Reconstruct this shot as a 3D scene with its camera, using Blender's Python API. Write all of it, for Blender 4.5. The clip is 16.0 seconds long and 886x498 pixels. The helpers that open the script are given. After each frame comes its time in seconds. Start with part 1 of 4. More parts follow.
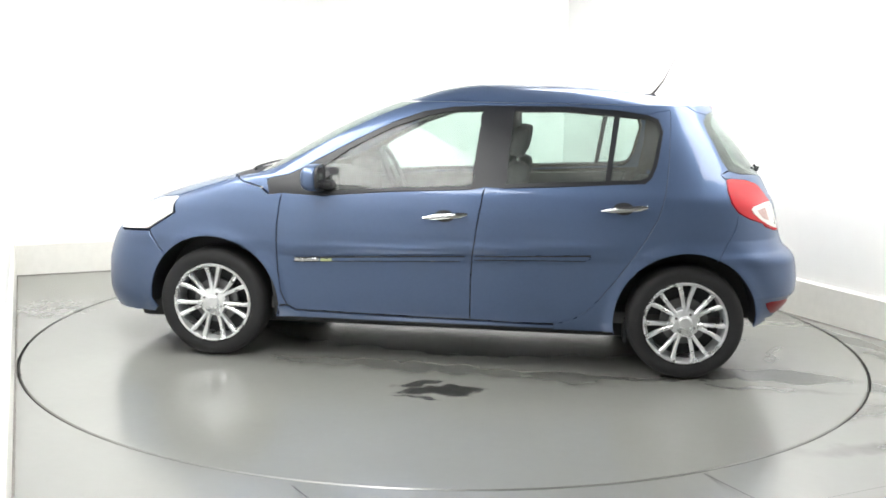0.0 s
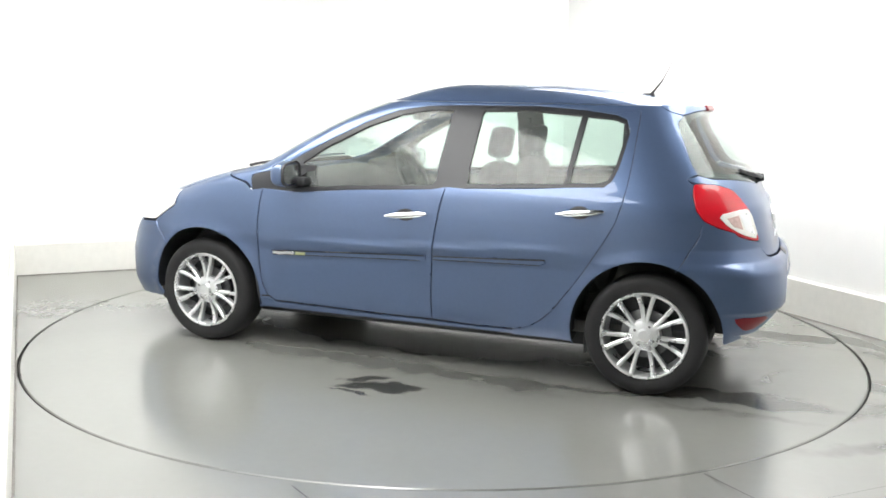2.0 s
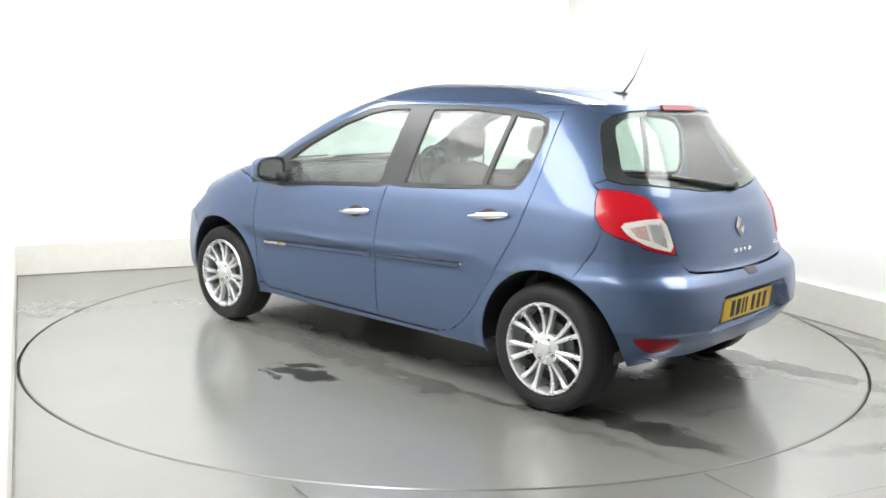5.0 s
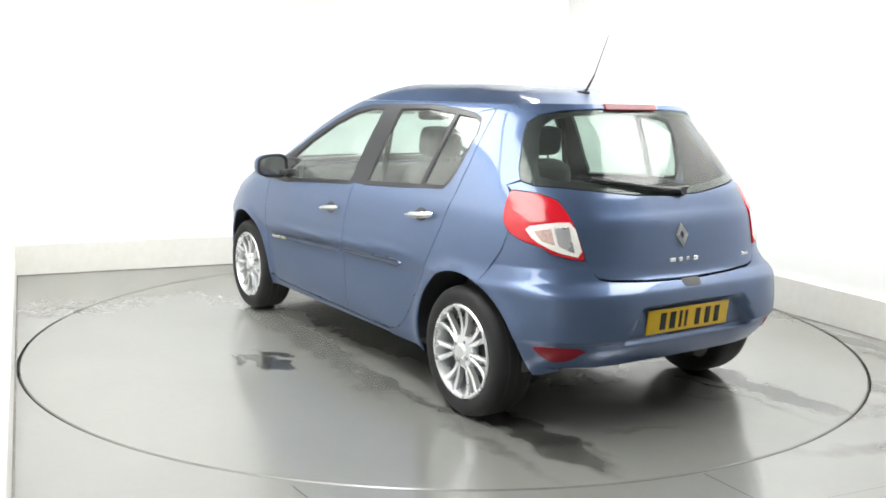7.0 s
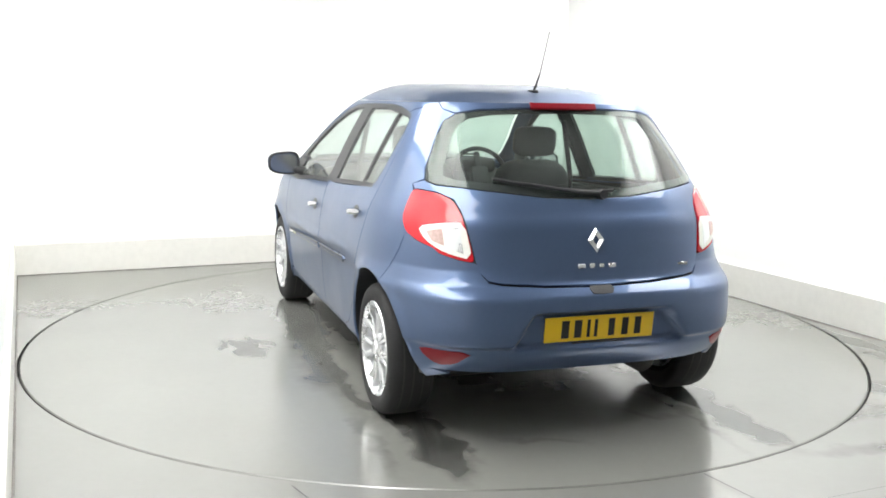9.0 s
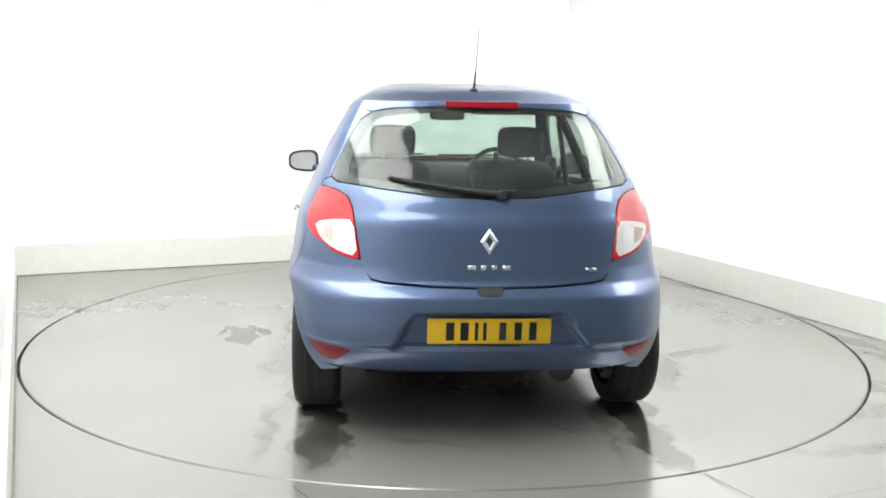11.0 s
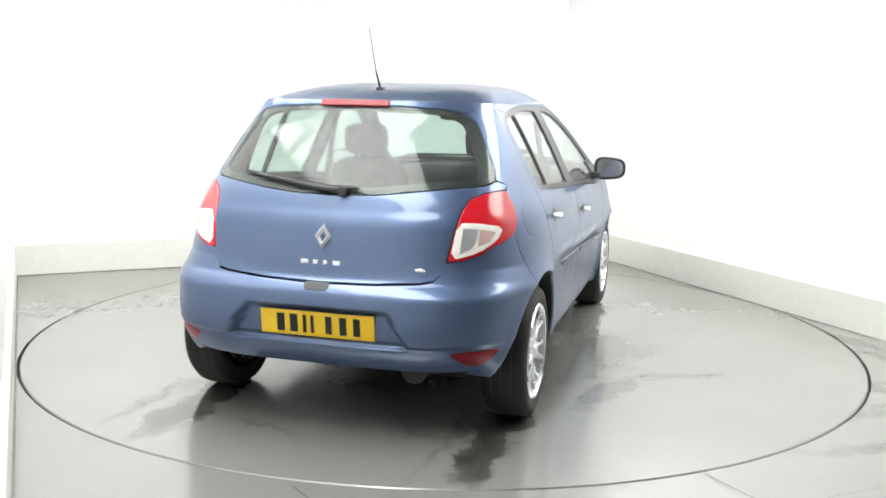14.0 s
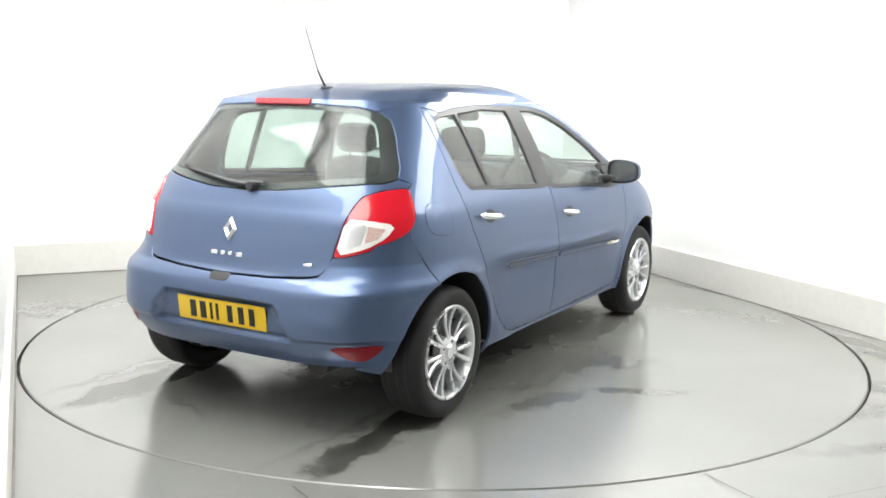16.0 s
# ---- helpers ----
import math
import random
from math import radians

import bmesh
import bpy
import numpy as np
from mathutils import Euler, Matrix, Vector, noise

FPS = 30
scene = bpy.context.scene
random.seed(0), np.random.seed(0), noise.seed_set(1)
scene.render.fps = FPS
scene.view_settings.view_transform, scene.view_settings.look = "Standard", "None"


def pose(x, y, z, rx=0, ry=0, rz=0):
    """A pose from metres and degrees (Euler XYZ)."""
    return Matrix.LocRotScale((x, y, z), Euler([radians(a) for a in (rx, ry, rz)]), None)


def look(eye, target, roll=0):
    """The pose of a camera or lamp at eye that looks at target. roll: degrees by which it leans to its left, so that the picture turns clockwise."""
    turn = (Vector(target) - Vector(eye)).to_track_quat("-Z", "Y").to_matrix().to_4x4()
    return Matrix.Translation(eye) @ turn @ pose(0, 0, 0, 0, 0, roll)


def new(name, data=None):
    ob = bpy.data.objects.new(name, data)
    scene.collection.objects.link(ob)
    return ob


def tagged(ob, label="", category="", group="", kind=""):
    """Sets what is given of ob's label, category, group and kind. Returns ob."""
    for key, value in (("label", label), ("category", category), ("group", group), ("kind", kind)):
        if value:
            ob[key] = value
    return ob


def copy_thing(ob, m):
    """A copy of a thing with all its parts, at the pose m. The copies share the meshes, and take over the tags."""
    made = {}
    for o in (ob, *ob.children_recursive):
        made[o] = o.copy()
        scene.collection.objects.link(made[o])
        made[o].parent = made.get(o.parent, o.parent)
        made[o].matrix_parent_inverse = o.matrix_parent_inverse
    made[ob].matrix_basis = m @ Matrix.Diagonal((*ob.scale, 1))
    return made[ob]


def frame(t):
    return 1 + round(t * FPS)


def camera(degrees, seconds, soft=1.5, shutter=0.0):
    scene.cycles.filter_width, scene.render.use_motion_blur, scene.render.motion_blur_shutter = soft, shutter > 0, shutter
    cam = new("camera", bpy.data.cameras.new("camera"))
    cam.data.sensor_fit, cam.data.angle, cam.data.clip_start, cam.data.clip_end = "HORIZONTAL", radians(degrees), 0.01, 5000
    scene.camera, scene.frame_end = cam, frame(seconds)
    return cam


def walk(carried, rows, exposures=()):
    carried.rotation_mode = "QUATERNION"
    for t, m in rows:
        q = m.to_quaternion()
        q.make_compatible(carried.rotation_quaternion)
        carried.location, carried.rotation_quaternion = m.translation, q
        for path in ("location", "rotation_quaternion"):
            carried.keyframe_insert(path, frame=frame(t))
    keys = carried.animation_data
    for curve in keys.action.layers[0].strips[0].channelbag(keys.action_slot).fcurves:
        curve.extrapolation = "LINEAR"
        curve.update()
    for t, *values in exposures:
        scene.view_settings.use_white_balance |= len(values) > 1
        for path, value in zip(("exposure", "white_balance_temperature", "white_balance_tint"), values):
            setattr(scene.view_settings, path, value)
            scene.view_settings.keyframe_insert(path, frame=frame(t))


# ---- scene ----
FOV = 50.66
EYE = (0.0, -5.7598, 1.4545)
AIM = (EYE[0] - 0.0014615, EYE[1] + 0.9871765, EYE[2] - 0.1596256)
CAR_X, CAR_Y = -0.0883, -0.0176          # where the car stands on the disc
cam = camera(FOV, 16.0, soft=1.7)
CAM_POSE = look(EYE, AIM, roll=1.047)
walk(cam, [(0.0, CAM_POSE), (16.0, CAM_POSE)], exposures=[(0.0, 0.0), (16.0, 0.0)])


def heading(t):
    """The disc's turn, degrees: a steady turn."""
    return 173.31 - 7.1075 * t


# ---- world and light ----
world = bpy.data.worlds.new("world")
scene.world = world
world.use_nodes = True
world.node_tree.nodes["Background"].inputs[0].default_value = (0.9, 0.95, 1.0, 1)
world.node_tree.nodes["Background"].inputs[1].default_value = 0.3
PANEL_GLOW = 11.5
DISC_R, RING_X, RING_Y = 2.468, 0.008, 0.0369


# ---- materials ----
def material(name, color, rough=0.5, metal=0.0, coat=0.0, grain=0.0, scale=40.0, bump=0.0, spread=0.0, trans=0.0, ior=1.45, emit=0.0, spec=0.5):
    m = bpy.data.materials.new(name)
    m.use_nodes = True
    n, l = m.node_tree.nodes, m.node_tree.links
    p = n["Principled BSDF"]
    p.inputs["Base Color"].default_value = (*color, 1)
    p.inputs["Roughness"].default_value = rough
    p.inputs["Metallic"].default_value = metal
    p.inputs["Coat Weight"].default_value = coat
    p.inputs["Coat Roughness"].default_value = 0.04
    p.inputs["Transmission Weight"].default_value = trans
    p.inputs["IOR"].default_value = ior
    p.inputs["Specular IOR Level"].default_value = spec
    if emit:
        p.inputs["Emission Color"].default_value = (*color, 1)
        p.inputs["Emission Strength"].default_value = emit
    if grain or bump or spread:
        co = n.new("ShaderNodeTexCoord")
        fine = n.new("ShaderNodeTexNoise")
        fine.inputs["Scale"].default_value = scale
        fine.inputs["Detail"].default_value = 5
        l.new(co.outputs["Object"], fine.inputs["Vector"])
        broad = n.new("ShaderNodeTexNoise")
        broad.inputs["Scale"].default_value = scale / 14
        broad.inputs["Detail"].default_value = 3
        l.new(co.outputs["Object"], broad.inputs["Vector"])
        if grain:
            add = n.new("ShaderNodeMath")
            add.operation = "ADD"
            l.new(fine.outputs["Fac"], add.inputs[0])
            l.new(broad.outputs["Fac"], add.inputs[1])
            ramp = n.new("ShaderNodeMapRange")
            ramp.inputs["From Min"].default_value, ramp.inputs["From Max"].default_value = 0.6, 1.4
            ramp.inputs["To Min"].default_value, ramp.inputs["To Max"].default_value = 1 - grain, 1 + grain
            l.new(add.outputs[0], ramp.inputs["Value"])
            mix = n.new("ShaderNodeVectorMath")
            mix.operation = "SCALE"
            mix.inputs[0].default_value = color
            l.new(ramp.outputs[0], mix.inputs["Scale"])
            l.new(mix.outputs[0], p.inputs["Base Color"])
        if spread:
            ramp = n.new("ShaderNodeMapRange")
            ramp.inputs["From Min"].default_value, ramp.inputs["From Max"].default_value = 0.3, 0.7
            ramp.inputs["To Min"].default_value, ramp.inputs["To Max"].default_value = max(rough - spread, 0.02), rough + spread
            l.new(broad.outputs["Fac"], ramp.inputs["Value"])
            l.new(ramp.outputs[0], p.inputs["Roughness"])
        if bump:
            b = n.new("ShaderNodeBump")
            b.inputs["Strength"].default_value = bump
            b.inputs["Distance"].default_value = 0.002
            l.new(fine.outputs["Fac"], b.inputs["Height"])
            l.new(b.outputs[0], p.inputs["Normal"])
    return m


PAINT = material("blue_paint", (0.078, 0.115, 0.204), 0.38, 0.52, 0.7, 0.035, 60, 0, 0.03)
PAINT.node_tree.nodes["Principled BSDF"].inputs["Specular Tint"].default_value = (0.38, 0.46, 0.64, 1)
PAINT.node_tree.nodes["Principled BSDF"].inputs["Coat Roughness"].default_value = 0.03
PAINT.node_tree.nodes["Principled BSDF"].inputs["Coat IOR"].default_value = 1.5
BLACK = material("black_plastic", (0.018, 0.019, 0.022), 0.5, grain=0.15, scale=300, bump=0.2)
GLOSSBLACK = material("black_gloss_trim", (0.010, 0.011, 0.014), 0.36, grain=0.1, scale=200)
RUBBER = material("tyre_rubber", (0.011, 0.011, 0.012), 0.7, grain=0.25, scale=160, bump=0.4)
ALLOY = material("alloy_silver", (0.72, 0.73, 0.74), 0.3, 0.75, grain=0.05, scale=200, spread=0.06)
CHROME = material("chrome", (0.68, 0.69, 0.71), 0.12, 1.0, grain=0.03, scale=100)
STEELDARK = material("sooty_steel", (0.05, 0.048, 0.046), 0.65, 0.4, grain=0.3, scale=60)
STEEL = material("brake_steel", (0.2, 0.2, 0.205), 0.5, 0.8, grain=0.15, scale=90)
RED = material("red_lens", (0.50, 0.010, 0.020), 0.16, coat=0.25, grain=0.08, scale=120)
DARKRED = material("dark_red_lens", (0.20, 0.006, 0.014), 0.30, coat=0.1, spec=0.3, grain=0.1, scale=120)
CLEARLENS = material("clear_lens", (0.78, 0.77, 0.73), 0.14, coat=0.6, grain=0.1, scale=60)
YELLOW = material("plate_yellow", (0.80, 0.52, 0.015), 0.35, coat=0.3, grain=0.04, scale=60)
INK = material("plate_ink", (0.012, 0.012, 0.012), 0.4)
SEATCLOTH = material("seat_cloth", (0.045, 0.046, 0.05), 0.9, grain=0.25, scale=260, bump=0.4)
DASH = material("dashboard_plastic", (0.030, 0.030, 0.032), 0.65, grain=0.15, scale=300, bump=0.3)
LINING = material("headlining", (0.42, 0.42, 0.40), 0.9, grain=0.06, scale=200, bump=0.2)
DOORCARD = material("door_lining", (0.10, 0.10, 0.10), 0.8, grain=0.15, scale=160, bump=0.2)
SKIRTING = material("skirting_white", (0.74, 0.73, 0.69), 0.6, grain=0.05, scale=20, bump=0.1)
WALL = material("wall_white", (0.90, 0.90, 0.89), 0.7, grain=0.015, scale=8, bump=0.05)
BULB = material("indicator_bowl", (0.50, 0.36, 0.33), 0.25, grain=0.3, scale=90)
WHIP = material("aerial_wire", (0.16, 0.16, 0.17), 0.5, 0.3)
JOINT = material("grimy_joint", (0.16, 0.15, 0.14), 0.8, grain=0.4, scale=12)
WALLGREY = material("wall_grey", (0.36, 0.36, 0.36), 0.8, grain=0.06, scale=8, bump=0.05)
CEILING = material("ceiling_grey", (0.10, 0.10, 0.10), 0.85, grain=0.06, scale=8, bump=0.05)
OLIVE = material("badge_olive", (0.34, 0.38, 0.20), 0.3, grain=0.05, scale=120)
SEAM = material("seam_dark", (0.03, 0.03, 0.028), 0.8, grain=0.3, scale=60)


def glass_material(name, tint, film_share, film):
    """Thin tinted glass: clear pane with a faint mottled pale film."""
    m = bpy.data.materials.new(name)
    m.use_nodes = True
    n, l = m.node_tree.nodes, m.node_tree.links
    out = n["Material Output"]
    n.remove(n["Principled BSDF"])
    clear = n.new("ShaderNodeBsdfTransparent")
    clear.inputs[0].default_value = (*tint, 1)
    gloss = n.new("ShaderNodeBsdfGlossy")
    gloss.inputs["Roughness"].default_value = 0.09
    facing = n.new("ShaderNodeLayerWeight")
    facing.inputs[0].default_value = 0.5
    power = n.new("ShaderNodeMath")
    power.operation = "POWER"
    power.inputs[1].default_value = 4.0
    l.new(facing.outputs["Facing"], power.inputs[0])
    fres = n.new("ShaderNodeMath")
    fres.operation = "MULTIPLY_ADD"
    fres.inputs[1].default_value, fres.inputs[2].default_value = 0.85, 0.036
    l.new(power.outputs[0], fres.inputs[0])
    pane = n.new("ShaderNodeMixShader")
    l.new(fres.outputs[0], pane.inputs[0])
    l.new(clear.outputs[0], pane.inputs[1])
    l.new(gloss.outputs[0], pane.inputs[2])
    film_bsdf = n.new("ShaderNodeBsdfDiffuse")
    film_bsdf.inputs[0].default_value = (*film, 1)
    co = n.new("ShaderNodeTexCoord")
    noise_ = n.new("ShaderNodeTexNoise")
    noise_.inputs["Scale"].default_value = 5
    noise_.inputs["Detail"].default_value = 6
    l.new(co.outputs["Object"], noise_.inputs["Vector"])
    ramp = n.new("ShaderNodeMapRange")
    ramp.inputs["From Min"].default_value, ramp.inputs["From Max"].default_value = 0.3, 0.75
    ramp.inputs["To Min"].default_value, ramp.inputs["To Max"].default_value = film_share * 0.3, film_share * 1.7
    l.new(noise_.outputs["Fac"], ramp.inputs["Value"])
    mix = n.new("ShaderNodeMixShader")
    l.new(ramp.outputs[0], mix.inputs[0])
    l.new(pane.outputs[0], mix.inputs[1])
    l.new(film_bsdf.outputs[0], mix.inputs[2])
    l.new(mix.outputs[0], out.inputs[0])
    return m


GLASS = glass_material("side_glass", (0.76, 0.88, 0.83), 0.10, (0.6, 0.63, 0.6))
REARGLASS = glass_material("rear_glass", (0.60, 0.71, 0.66), 0.06, (0.55, 0.58, 0.56))


def floor_material(name, disc):
    """Glossy grey floor paint, scuffed, with damp dark patches of their own shape; the disc's colour also holds shade
    under the car.
    """
    m = bpy.data.materials.new(name)
    m.use_nodes = True
    n, l = m.node_tree.nodes, m.node_tree.links
    p = n["Principled BSDF"]
    co = n.new("ShaderNodeTexCoord")

    def noise_tex(scale, detail):
        t = n.new("ShaderNodeTexNoise")
        t.inputs["Scale"].default_value, t.inputs["Detail"].default_value = scale, detail
        l.new(co.outputs["Object"], t.inputs["Vector"])
        return t

    def math_node(op, a, b, clamp=False):
        k = n.new("ShaderNodeMath")
        k.operation, k.use_clamp = op, clamp
        for i, v in enumerate((a, b)):
            if isinstance(v, (int, float)):
                k.inputs[i].default_value = v
            else:
                l.new(v, k.inputs[i])
        return k.outputs[0]

    fine, broad, warp = noise_tex(22, 6), noise_tex(1.3, 4), noise_tex(6.5, 5)
    # the place, shaken by noise, so that the stains and the painted shade have ragged edges
    shake = n.new("ShaderNodeVectorMath")
    shake.operation = "MULTIPLY_ADD"
    l.new(warp.outputs["Color"], shake.inputs[0])
    shake.inputs[1].default_value = (0.24, 0.24, 0)
    l.new(co.outputs["Object"], shake.inputs[2])
    # the disc's list also holds a patch of shade painted under the car
    stains = DISC_STAINS_AND_SHADE if disc else FLOOR_STAINS
    total = None
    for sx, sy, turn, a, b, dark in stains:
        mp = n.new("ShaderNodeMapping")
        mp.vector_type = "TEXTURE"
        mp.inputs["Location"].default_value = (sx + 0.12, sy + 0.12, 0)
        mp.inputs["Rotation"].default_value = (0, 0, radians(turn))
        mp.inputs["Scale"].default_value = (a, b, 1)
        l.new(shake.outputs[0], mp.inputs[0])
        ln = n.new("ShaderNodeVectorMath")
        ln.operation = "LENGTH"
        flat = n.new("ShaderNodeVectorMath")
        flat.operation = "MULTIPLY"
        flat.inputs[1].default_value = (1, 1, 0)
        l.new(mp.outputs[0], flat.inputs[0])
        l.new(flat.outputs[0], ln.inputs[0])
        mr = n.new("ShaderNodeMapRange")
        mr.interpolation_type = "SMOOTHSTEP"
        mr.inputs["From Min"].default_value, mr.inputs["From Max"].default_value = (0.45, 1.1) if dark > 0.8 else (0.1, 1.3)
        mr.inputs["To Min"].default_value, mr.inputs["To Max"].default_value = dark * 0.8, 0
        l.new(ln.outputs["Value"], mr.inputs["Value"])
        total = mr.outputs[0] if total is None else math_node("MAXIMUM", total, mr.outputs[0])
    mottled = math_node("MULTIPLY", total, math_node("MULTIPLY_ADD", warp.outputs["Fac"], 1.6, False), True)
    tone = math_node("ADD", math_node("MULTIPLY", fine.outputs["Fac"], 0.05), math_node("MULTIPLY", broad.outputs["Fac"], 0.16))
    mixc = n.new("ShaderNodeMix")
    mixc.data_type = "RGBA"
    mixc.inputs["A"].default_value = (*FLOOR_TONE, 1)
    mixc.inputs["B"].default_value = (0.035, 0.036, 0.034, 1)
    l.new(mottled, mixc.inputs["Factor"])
    sc = n.new("ShaderNodeVectorMath")
    sc.operation = "SCALE"
    l.new(mixc.outputs["Result"], sc.inputs[0])
    l.new(math_node("ADD", tone, 0.895), sc.inputs["Scale"])
    p.inputs["Specular IOR Level"].default_value = 1.0
    p.inputs["IOR"].default_value = 1.85
    l.new(sc.outputs[0], p.inputs["Base Color"])
    rough = math_node("ADD", math_node("MULTIPLY", broad.outputs["Fac"], 0.10), math_node("MULTIPLY", fine.outputs["Fac"], 0.06))
    l.new(math_node("SUBTRACT", math_node("ADD", rough, FLOOR_ROUGH), math_node("MULTIPLY", total, 0.03)), p.inputs["Roughness"])
    b = n.new("ShaderNodeBump")
    b.inputs["Strength"].default_value, b.inputs["Distance"].default_value = 0.015, 0.002
    l.new(fine.outputs["Fac"], b.inputs["Height"])
    l.new(b.outputs[0], p.inputs["Normal"])
    return m


FLOOR_TONE, FLOOR_ROUGH = (0.196, 0.198, 0.184), 0.10
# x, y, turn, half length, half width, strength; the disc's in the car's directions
DISC_STAINS_AND_SHADE = [(-0.14, 1.25, 12, 0.24, 0.085, 1.25), (0.0, 1.16, 35, 0.16, 0.05, 0.9), (-0.03, 1.38, -10, 0.13, 0.03, 0.82), (0.05, 0.86, -3, 1.15, 0.14, 0.45), (0.35, 0.83, 0, 0.35, 0.10, 0.5),
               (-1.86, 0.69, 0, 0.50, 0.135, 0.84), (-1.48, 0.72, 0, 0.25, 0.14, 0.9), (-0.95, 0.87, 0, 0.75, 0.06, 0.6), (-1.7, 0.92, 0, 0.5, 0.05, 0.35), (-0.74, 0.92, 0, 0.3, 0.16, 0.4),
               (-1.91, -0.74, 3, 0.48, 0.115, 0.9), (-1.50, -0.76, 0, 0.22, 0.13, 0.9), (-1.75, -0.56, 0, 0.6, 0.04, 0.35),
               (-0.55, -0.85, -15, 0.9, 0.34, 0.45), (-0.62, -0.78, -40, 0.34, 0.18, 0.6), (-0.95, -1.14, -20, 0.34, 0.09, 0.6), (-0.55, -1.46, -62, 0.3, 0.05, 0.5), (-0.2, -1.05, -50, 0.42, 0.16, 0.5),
               # the last, broad ellipse darkens the deck with the car's shade, mixed with grime
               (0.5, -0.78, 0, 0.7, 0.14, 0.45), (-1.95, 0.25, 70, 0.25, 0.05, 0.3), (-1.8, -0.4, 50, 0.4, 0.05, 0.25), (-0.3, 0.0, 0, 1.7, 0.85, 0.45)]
FLOOR_STAINS = [(2.15, -0.95, -40, 0.55, 0.12, 0.55), (1.95, -1.45, 20, 0.45, 0.10, 0.5), (2.45, 0.15, -65, 0.7, 0.08, 0.6), (2.0, -1.9, 10, 0.5, 0.08, 0.4),
                (1.9, 1.75, -64, 0.9, 0.06, 0.6), (-2.4, 1.85, 21, 0.6, 0.05, 0.35), (2.7, -0.6, -60, 0.4, 0.1, 0.4)]
FLOOR = floor_material("floor_paint", False)
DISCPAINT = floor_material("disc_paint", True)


# ---- mesh helpers ----
def mesh_of(name, verts, faces, smooth=True):
    me = bpy.data.meshes.new(name)
    me.from_pydata([tuple(map(float, v)) for v in verts], [], faces)
    if smooth:
        me.polygons.foreach_set("use_smooth", [True] * len(me.polygons))
    return me


def part(name, bm, mat, parent, label="", smooth=True):
    """Links a bmesh, or a ready mesh, as one object under a thing or a part."""
    if isinstance(bm, bmesh.types.BMesh):
        me = bpy.data.meshes.new(name)
        bm.to_mesh(me)
        bm.free()
        if smooth:
            me.polygons.foreach_set("use_smooth", [True] * len(me.polygons))
            me.set_sharp_from_angle(angle=radians(38))
    else:
        me = bm
    me.materials.append(mat)
    ob = new(name, me)
    if parent:
        ob.parent = parent
    if label:
        tagged(ob, label)
    return ob


def box(x0, x1, y0, y1, z0, z1, bevel=0.01, segs=2, bm=None, turn=None):
    bm = bm or bmesh.new()
    made = bmesh.ops.create_cube(bm, size=1)["verts"]
    for v in made:
        v.co = Vector(((x0 + x1) / 2 + v.co.x * (x1 - x0), (y0 + y1) / 2 + v.co.y * (y1 - y0), (z0 + z1) / 2 + v.co.z * (z1 - z0)))
    if bevel:
        edges = list({e for v in made for e in v.link_edges})
        made = list({v for f in bmesh.ops.bevel(bm, geom=edges, offset=bevel, segments=segs, affect="EDGES", profile=0.5)["faces"] for v in f.verts} | {v for v in made if v.is_valid})
    if turn is not None:
        bmesh.ops.transform(bm, matrix=turn, verts=made)
    return bm


def lathe(profile, segs=48, axis="y", bm=None, closed=False):
    """Turns (radius, depth) pairs round an axis."""
    bm = bm or bmesh.new()
    rings = []
    for r, d in profile:
        ring_ = []
        for i in range(segs):
            a = 2 * math.pi * i / segs
            c, s = r * math.cos(a), r * math.sin(a)
            ring_.append(bm.verts.new((c, d, s) if axis == "y" else (c, s, d)))
        rings.append(ring_)
    pairs = list(zip(rings, rings[1:])) + ([(rings[-1], rings[0])] if closed else [])
    for a, b in pairs:
        for i in range(segs):
            j = (i + 1) % segs
            bm.faces.new((a[i], a[j], b[j], b[i]))
    bmesh.ops.recalc_face_normals(bm, faces=bm.faces)
    return bm


def tube(points, radius, segs=8, bm=None, end_radius=None):
    """A round bar along a line of points."""
    bm = bm or bmesh.new()
    pts = [Vector(p) for p in points]
    rings = []
    for i, p in enumerate(pts):
        d = (pts[min(i + 1, len(pts) - 1)] - pts[max(i - 1, 0)]).normalized()
        side = d.orthogonal().normalized()
        up = d.cross(side)
        r = radius if end_radius is None else radius + (end_radius - radius) * i / (len(pts) - 1)
        rings.append([bm.verts.new(p + r * (math.cos(a) * side + math.sin(a) * up)) for a in [2 * math.pi * k / segs for k in range(segs)]])
    for a, b in zip(rings, rings[1:]):
        for i in range(segs):
            bm.faces.new((a[i], a[(i + 1) % segs], b[(i + 1) % segs], b[i]))
    bm.faces.new(rings[0])
    bm.faces.new(rings[-1])
    bmesh.ops.recalc_face_normals(bm, faces=bm.faces)
    return bm


# ---- the room ----
BACK_DIR = Vector((0.9121, 0.4100, 0))     # along the back wall
SIDE_DIR = Vector((0.4100, -0.9121, 0))    # along the side walls, towards the camera
ROOM_W = 5.017
CORNER_L = Vector((-3.417, 1.515, 0))
CORNER_R = CORNER_L + BACK_DIR * ROOM_W
ROOM_H, DEPTH = 2.95, 9.6
FRONT_L, FRONT_R = CORNER_L + SIDE_DIR * DEPTH, CORNER_R + SIDE_DIR * DEPTH


